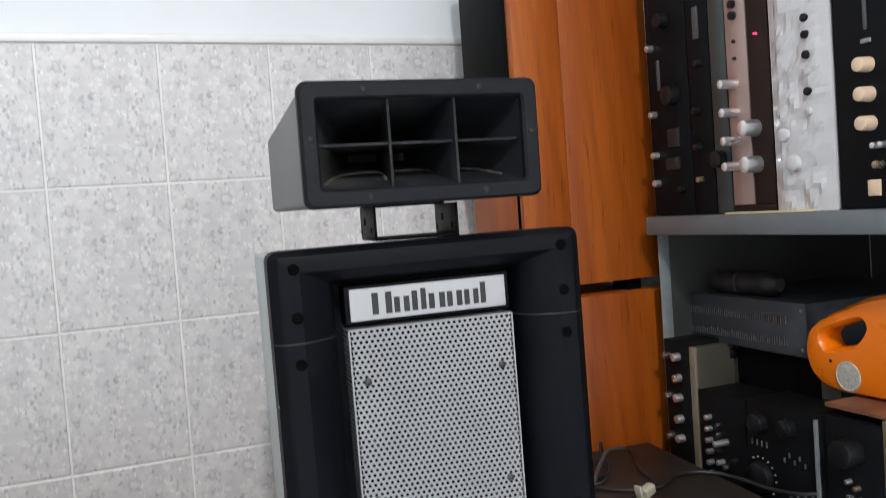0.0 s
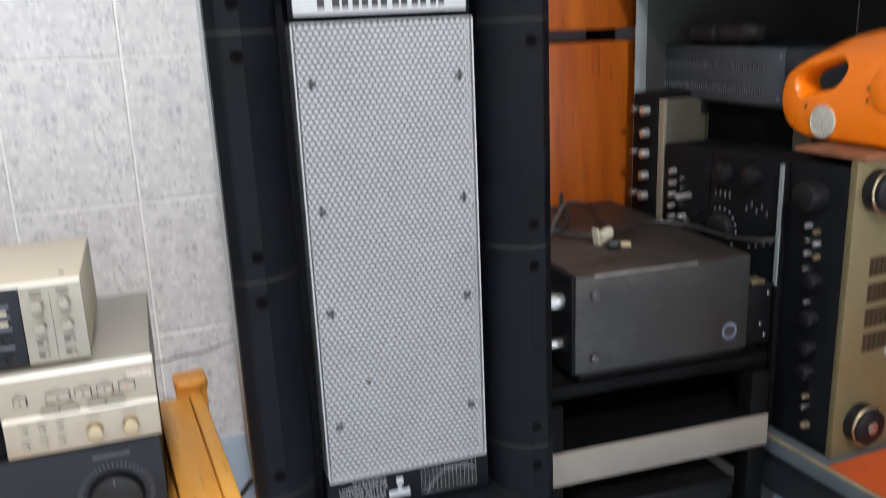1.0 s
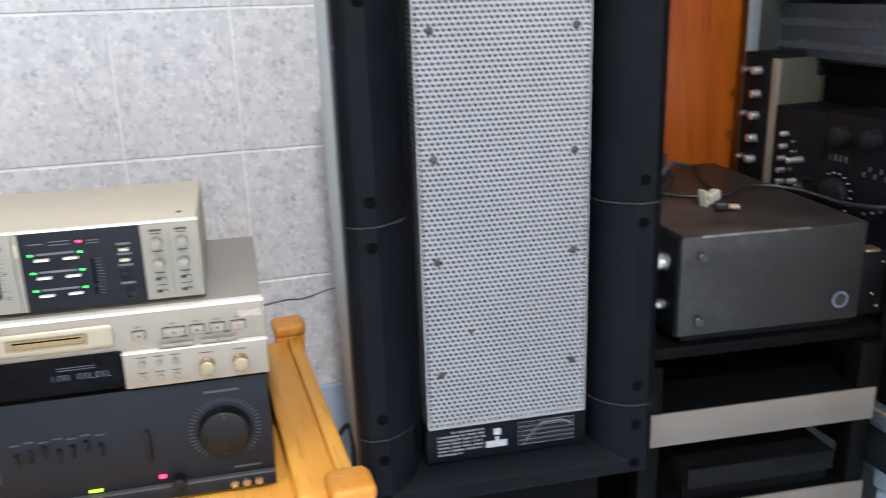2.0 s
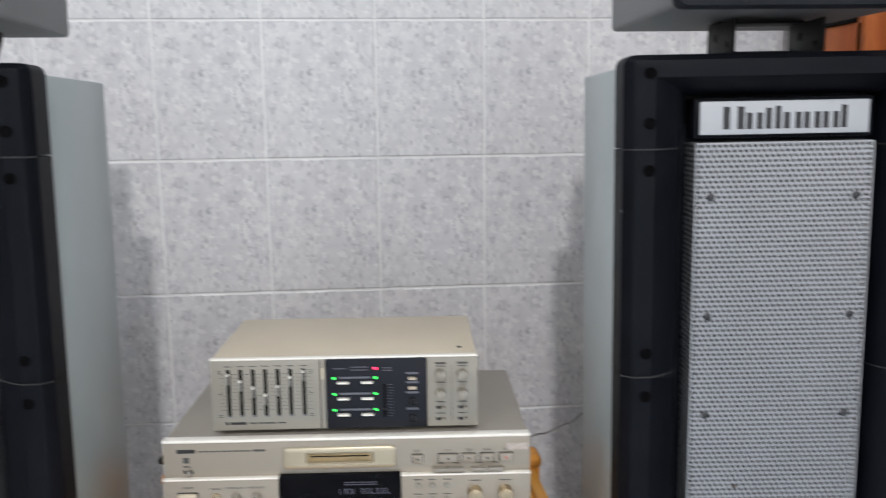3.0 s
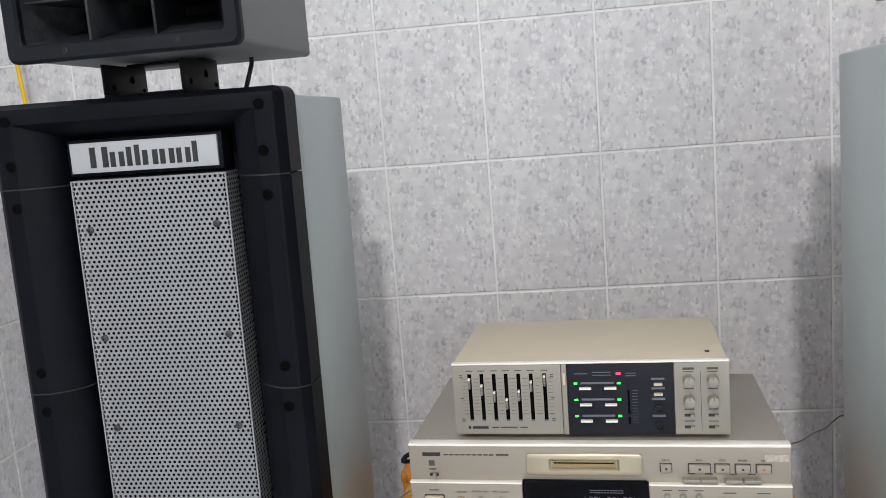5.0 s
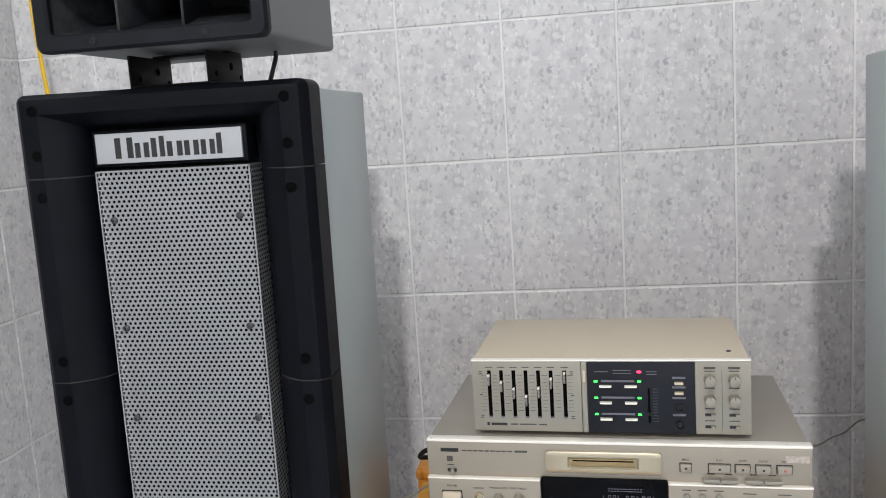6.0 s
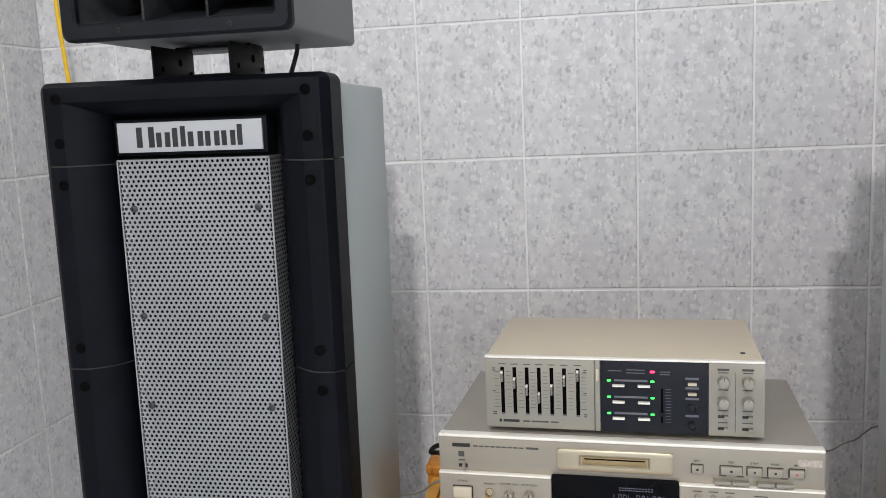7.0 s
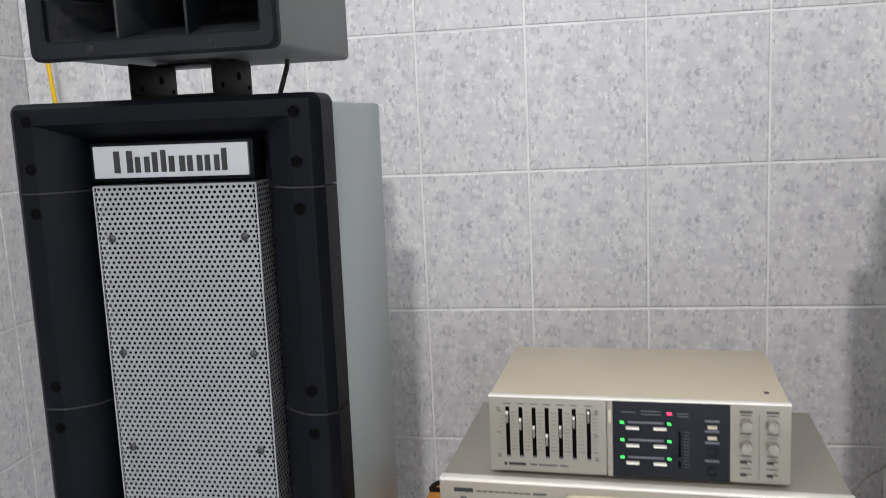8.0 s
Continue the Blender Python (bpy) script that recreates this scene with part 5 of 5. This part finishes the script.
upright_unit("amplifier", 1.060, 1.203, ZU, 1.79, M_AMPF, M_AMPC, "black amplifier with beige knobs standing on its side",
             [(0.37, 0.412, 0.0095, 0.020, B), (0.37, 0.328, 0.0095, 0.020, B), (0.37, 0.245, 0.0095, 0.020, B), (0.42, 0.18, 0.004, 0.01, C), (0.5, 0.18, 0.004, 0.01, C), (0.45, 0.125, 0.005, 0.012, M_KNOBGOLD)],
             keys=[(0.38, 0.06, 0.018, 0.020, B), (0.36, 0.48, 0.014, 0.005, M_DIMPRINT), (0.36, 0.57, 0.004, 0.05, M_FAINT)])

ZL = 0.6905
upright_unit("mixer", 1.538, 1.602, ZL, 1.145, M_AMPF, M_AMPC, "black unit with a column of chrome knobs",
             [(0.62, v, 0.0072, 0.013, C) for v in (0.94, 0.86, 0.785, 0.705, 0.63, 0.5, 0.38, 0.26)] + [(0.2, v, 0.006, 0.012, M_DULLCHROME) for v in (0.94, 0.785, 0.63, 0.4)])
upright_unit("side_plate", 1.5195, 1.5355, ZL, 1.138, surface("dull_bronze_edge", (0.19, 0.165, 0.125), 0.45, 0.2), M_OLIVE, "dull bronze edged slim unit beside the mixer", depth=0.083)
olive = upright_unit("olive_cabinet", 1.30, 1.536, ZL, 1.135, M_OLIVE, M_OLIVE, "dusty olive steel cabinet behind the amplifiers", [(0.045, 0.965, 0.011, 0.012, K)], x=XF + 0.085)
# flat black panel on the face; its colour is the shade inside a recess
part("opening", block(0.022, 0.20, -0.0015, 0.001, 0.372, 0.440, 0.0006), M_BLACK, olive, "flat black panel painted as the shade in a recess")
part("clip", block(-0.004, 0.004, -0.004, 0.001, 0.428, 0.438, 0.001), M_SILVER, olive, "", pose(0.008, 0, 0))
upright_unit("amplifier", 1.407, 1.516, ZL, 1.070, M_AMPF, M_AMPC, "black amplifier with small chrome switches",
             [(0.257, v, 0.0046, 0.011, C) for v in (0.892, 0.842, 0.793, 0.744, 0.698, 0.65)] + [(0.46, v, 0.0026, 0.007, M_DULLCHROME) for v in (0.87, 0.83, 0.76)] + [(0.60, 0.805, 0.005, 0.026, C), (0.50, 0.713, 0.0046, 0.013, C), (0.62, 0.70, 0.0046, 0.012, M_DULLCHROME), (0.8, 0.74, 0.004, 0.012, K), (0.82, 0.52, 0.012, 0.022, K), (0.5, 0.42, 0.012, 0.02, K)], depth=0.083)
upright_unit("amplifier", 1.265, 1.405, ZL, 1.075, M_AMPF, M_AMPC, "black amplifier with round dark knobs and printed scales",
             [(0.214, 0.915, 0.016, 0.014, K), (0.636, 0.925, 0.015, 0.014, K), (0.207, 0.70, 0.024, 0.012, K), (0.4, 0.25, 0.012, 0.02, K)],
             keys=[(0.10 + 0.07 * i, 0.835, 0.0014, 0.009, M_FAINT) for i in range(4)] + [(0.56 + 0.07 * i, 0.80 + 0.022 * (i % 2), 0.0016, 0.007, M_FAINT) for i in range(5)]
             + [(0.207 + 0.0305 / 0.14 * math.cos(math.radians(a)), 0.70 + 0.0305 / 0.3845 * math.sin(math.radians(a)), 0.0022, 0.0022, M_DIMPRINT) for a in range(-40, 121, 20)]
             + [(0.62 + 0.1 * i, 0.66 + 0.012 * i, 0.003, 0.0035, M_FAINT) for i in range(4)], depth=0.083)
spacer = upright_unit("side_plate", 1.2535, 1.2635, ZL, 1.072, M_AMPC, M_AMPC, "dark side plate with a pale steel edge between two units", x=XF - 0.006)
part("edge_strip", block(0.0015, 0.0085, -0.0025, 0.0005, 0.215, 0.381, 0.0008), M_UPR, spacer, "pale steel edge")
radio = upright_unit("radio_receiver", 1.157, 1.252, ZL, 1.080, M_AMPF, M_AMPC, "black receiver with dark knobs and an antique gold side",
             [(0.50, 0.895, 0.020, 0.026, K)] + [(u, v, 0.0036, 0.009, m) for u, v, m in ((0.44, 0.79, C), (0.58, 0.775, M_KNOBGOLD), (0.46, 0.74, M_DULLCHROME), (0.60, 0.735, C), (0.45, 0.695, C), (0.61, 0.69, M_KNOBGOLD), (0.44, 0.64, M_DULLCHROME), (0.5, 0.525, M_DULLCHROME))]
             + [(0.60, v, 0.0105, 0.016, K) for v in (0.61, 0.475, 0.37, 0.28)] + [(0.62, 0.19, 0.0036, 0.010, M_KNOBGOLD), (0.62, 0.15, 0.0036, 0.010, M_DULLCHROME), (0.66, 0.085, 0.0045, 0.010, M_KNOBGOLD)])
# gold unit flattened to a side panel to fit the camera's view, with vents and two large knobs
GX, GZ = 0.095, 0.3995
gold = part("side_panel", block(GX, GX + 0.011, 0.0, 0.30, 0.0, GZ, 0.0015), M_GOLDUNIT, radio, "antique gold panel with vents and large dark knobs")
M_VENT = surface("dark_brown_vent", (0.035, 0.022, 0.012), 0.6, vary=0.3, scale=120, spec=0.2)
for v in (0.2615, 0.2265, 0.1925, 0.1585):
    vent = part("vent", block(GX + 0.009, GX + 0.0118, 0.036, 0.115, v - 0.0125, v + 0.0125, 0.0006), M_VENT, gold, "dark brown vent")
    for k in range(9):
        part("vent_slat", block(GX + 0.0116, GX + 0.0130, 0.0385 + k * 0.0085, 0.0425 + k * 0.0085, v - 0.0115, v + 0.0115), M_VENT, vent, smooth=False)
for u, v in ((0.036, 0.905), (0.042, 0.118)):
    kn = part("knob", knob_bm(0.0265, 0.024, 32), M_KNOBBLK, gold, "large dark knob", pose(GX + 0.011, u, v * GZ, 0, 0, 90))
    part("knob_ring", turned([(0.0270, 0.0145), (0.0272, 0.0165), (0.0255, 0.0175), (0.0255, 0.0145)], 32), M_KNOBGOLD, kn, "brass ring")
    part("knob_centre", turned([(0.0085, 0.0235), (0.0085, 0.0252), (0.0060, 0.0258), (0, 0.0258)], 20), M_DULLCHROME, kn, "steel centre screw")
part("knob", knob_bm(0.007, 0.012, 20), M_SILVER, gold, "small silver knob", pose(GX + 0.011, 0.085, 0.35 * GZ, 0, 0, 90))
cover = thing("wooden_cover", pose(XF + 0.004, 1.252, 1.0905, 0, 0, -90), "brown wooden board lying across the receivers", "board")
part("board", block(0.0, 0.112, 0.0, 0.3, 0, 0.006, 0.001), wood_surface("brown_board", (0.1, 0.036, 0.02), (0.26, 0.11, 0.055), 0.45, "y", 6), cover)

grey = thing("rack_unit", pose(XF + 0.067, 1.66, 1.1365, 0, 0, -90), "slate grey slotted rack unit lying on the cabinet", "rack unit")
part("case", block(0.0, 0.315, 0.004, 0.33, 0.0, 0.080, 0.002), M_GREYUNIT, grey)
part("front_panel", block(-0.003, 0.318, 0.0, 0.0045, 0.0, 0.081, 0.0015), M_GREYUNIT, grey)
rnd = random.Random(7)
M_SLOT = surface("pale_slot_edge", (0.11, 0.12, 0.13), 0.5, 0.3, vary=0.4, scale=200)
for r in range(2):
    for i in range(52):
        hgt = rnd.uniform(0.009, 0.014)
        z0 = 0.013 + r * 0.034
        part("slot", block(0.016 + i * 0.0051, 0.0185 + i * 0.0051, -0.0012, 0.001, z0, z0 + hgt), M_INK, grey, smooth=False)
        part("slot_edge", block(0.0186 + i * 0.0051, 0.0194 + i * 0.0051, -0.0018, 0.001, z0, z0 + hgt), M_SLOT, grey, smooth=False)
for x, z in ((0.005, 0.01), (0.005, 0.07), (0.310, 0.01), (0.310, 0.07)):
    part("screw", turned([(0.003, -0.001), (0.003, 0.001), (0, 0.002)], 12), M_STEEL, grey, "", pose(x, 0, z))
bag = thing("rolled_bag", pose(XF + 0.10, 1.50, 1.2382, 0, 0, -90), "black rolled leatherette bag with a strap on the rack unit", "bag")
bm = bmesh.new()
rings = []
for i in range(15):
    s = -0.075 + i * 0.0107
    rad = 0.0195 * (0.55 if i in (0, 14) else 1) * (1 + 0.06 * math.sin(i * 1.7))
    rings.append([bm.verts.new((s, rad * math.cos(2 * math.pi * k / 14), rad * math.sin(2 * math.pi * k / 14))) for k in range(14)])
for a_, b_ in zip(rings, rings[1:]):
    for k in range(14):
        bm.faces.new((a_[k], a_[(k + 1) % 14], b_[(k + 1) % 14], b_[k]))
bm.faces.new(rings[0])
bm.faces.new(rings[-1])
part("roll", bm, M_BAG, bag)
part("strap", turned([(0.0212, -0.004), (0.0218, -0.002), (0.0218, 0.002), (0.0212, 0.004)], 20), M_GREYUNIT, bag, "", pose(-0.008, 0, 0, 0, 0, 90))


def orange_radio():
    a = thing("portable_radio", pose(1.03, 1.335, 1.0968, 0, 0, -90), "glossy orange portable radio with an integral handle", "radio")
    bm = bmesh.new()
    # outline of the body in the x-z plane, with the handle's hole
    out = [(0.006, 0.030), (0.000, 0.058), (0.008, 0.086), (0.030, 0.104), (0.075, 0.124), (0.125, 0.142), (0.20, 0.150), (0.245, 0.120), (0.255, 0.060), (0.245, 0.012), (0.20, 0.0), (0.12, 0.0), (0.060, 0.0), (0.026, 0.009)]
    hole = [(0.043, 0.064), (0.036, 0.076), (0.044, 0.088), (0.060, 0.094), (0.085, 0.103), (0.105, 0.108), (0.112, 0.100), (0.108, 0.090), (0.098, 0.078), (0.084, 0.070), (0.068, 0.067), (0.055, 0.063), (0.050, 0.062), (0.046, 0.062)]
    def smooth_loop(p, n=4):
        res = []
        for i in range(len(p)):
            p0, p1, p2, p3 = (Vector(p[(i + k - 1) % len(p)]) for k in range(4))
            for k in range(n):
                s = k / n
                res.append(0.5 * (2 * p1 + (p2 - p0) * s + (2 * p0 - 5 * p1 + 4 * p2 - p3) * s * s + (3 * p1 - p0 - 3 * p2 + p3) * s ** 3))
        return res
    o = smooth_loop(out)
    hl = smooth_loop(hole[::1])
    D = 0.046
    def inset(loop, amt):
        n = len(loop)
        res = []
        for i, p in enumerate(loop):
            d = (loop[(i + 1) % n] - loop[i - 1]).normalized()
            res.append(p + Vector((d.y, -d.x)) * amt)
        return res
    def area(loop):
        return sum(loop[i - 1].x * p.y - p.x * loop[i - 1].y for i, p in enumerate(loop))
    so, sh = (-1 if area(o) > 0 else 1), (-1 if area(hl) > 0 else 1)
    levels = [(0.016, 0.0), (0.006, 0.004), (0.0, 0.016), (0.0, D - 0.016), (0.006, D - 0.004), (0.016, D)]
    front_rings = {}
    for loop, sg, key in ((o, so, "o"), (hl, -sh, "h")):
        rr = []
        for amt, y in levels:
            lim = amt if key == "o" else amt * 0.35
            rr.append([bm.verts.new((p.x, y, p.y)) for p in inset(loop, sg * lim)])
        for a_, b_ in zip(rr, rr[1:]):
            n = len(a_)
            for k in range(n):
                bm.faces.new((a_[k], a_[(k + 1) % n], b_[(k + 1) % n], b_[k]))
        front_rings[key] = rr
    for idx in (0, -1):
        edges = []
        for key in "oh":
            ring = front_rings[key][idx]
            for k in range(len(ring)):
                e = bm.edges.get((ring[k], ring[(k + 1) % len(ring)]))
                edges.append(e)
        bmesh.ops.triangle_fill(bm, use_beauty=True, edges=edges)
    part("body", bm, M_ORANGE, a, "orange plastic shell")
    part("speaker_disc", turned([(0.0215, -0.003), (0.0215, 0.0012), (0.0195, 0.0022), (0.018, 0.0012), (0, 0.0020)], 30), M_SPKR, a, "grey mesh disc", pose(0.083, 0.0, 0.028))
    for x, z in ((0.053, 0.046), (0.150, 0.075), (0.150, 0.060)):
        part("screw", turned([(0.0024, -0.002), (0.0024, 0.0006), (0, 0.0008)], 12), M_INK, a, "", pose(x, 0.0, z))
    part("tuning_ring", turned([(0.03, -0.003), (0.03, 0.002), (0.026, 0.004), (0, 0.004)], 30), M_ORANGE, a, "", pose(0.185, 0, 0.075))
    return a


orange_radio()

# ---- wall tiles ----
TW, TH, GAP = 0.20, 0.25, 0.0036


def tile_mesh(w, h):
    bm = bmesh.new()
    a, b, d = w - GAP, h - GAP, 0.0018
    lo = [bm.verts.new(p) for p in ((0, 0, 0), (a, 0, 0), (a, 0, b), (0, 0, b))]
    mi = [bm.verts.new((p.co.x, -0.0022, p.co.z)) for p in lo]
    hi = [bm.verts.new(p) for p in ((d, -0.0032, d), (a - d, -0.0032, d), (a - d, -0.0032, b - d), (d, -0.0032, b - d))]
    for p, q in ((lo, mi), (mi, hi)):
        for i in range(4):
            bm.faces.new((p[i], p[(i + 1) % 4], q[(i + 1) % 4], q[i]))
    bm.faces.new(hi)
    return finish(bm, M_TILE, "tile", smooth=False)


ROWS_Z = [(0.0, 0.23)] + [(0.23 + TH * i, TH) for i in range(6)]
made = {}
rt = random.Random(11)


def lay(wall, place, w, h):
    key = (round(w, 4), round(h, 4))
    if key not in made:
        made[key] = tile_mesh(w, h)
    ob = new("tile", made[key])
    ob.parent = wall
    ob.matrix_basis = place @ pose(0, rt.uniform(-0.0004, 0.0), 0, rt.uniform(-0.12, 0.12), 0, rt.uniform(-0.12, 0.12))


for z, h in ROWS_Z:
    joints = [-1.164, -1.0, -0.8, -0.597, -0.395, -0.201, 0.004, 0.205, 0.404, 0.603, 0.803, 1.003, 1.203, 1.403]
    for x, w in ((a, b - a) for a, b in zip(joints, joints[1:])):
        lay(wall_back, pose(x + GAP / 2, Y1 - 0.0058, z + GAP / 2), w, h)
    ys = [(1.977, 0.122)] + [(1.855 - TW * i, TW) for i in range(12)]
    for y, w in ys:
        lay(wall_left, pose(X0 + 0.0058, y - w + GAP / 2, z + GAP / 2, 0, 0, 90), w, h)
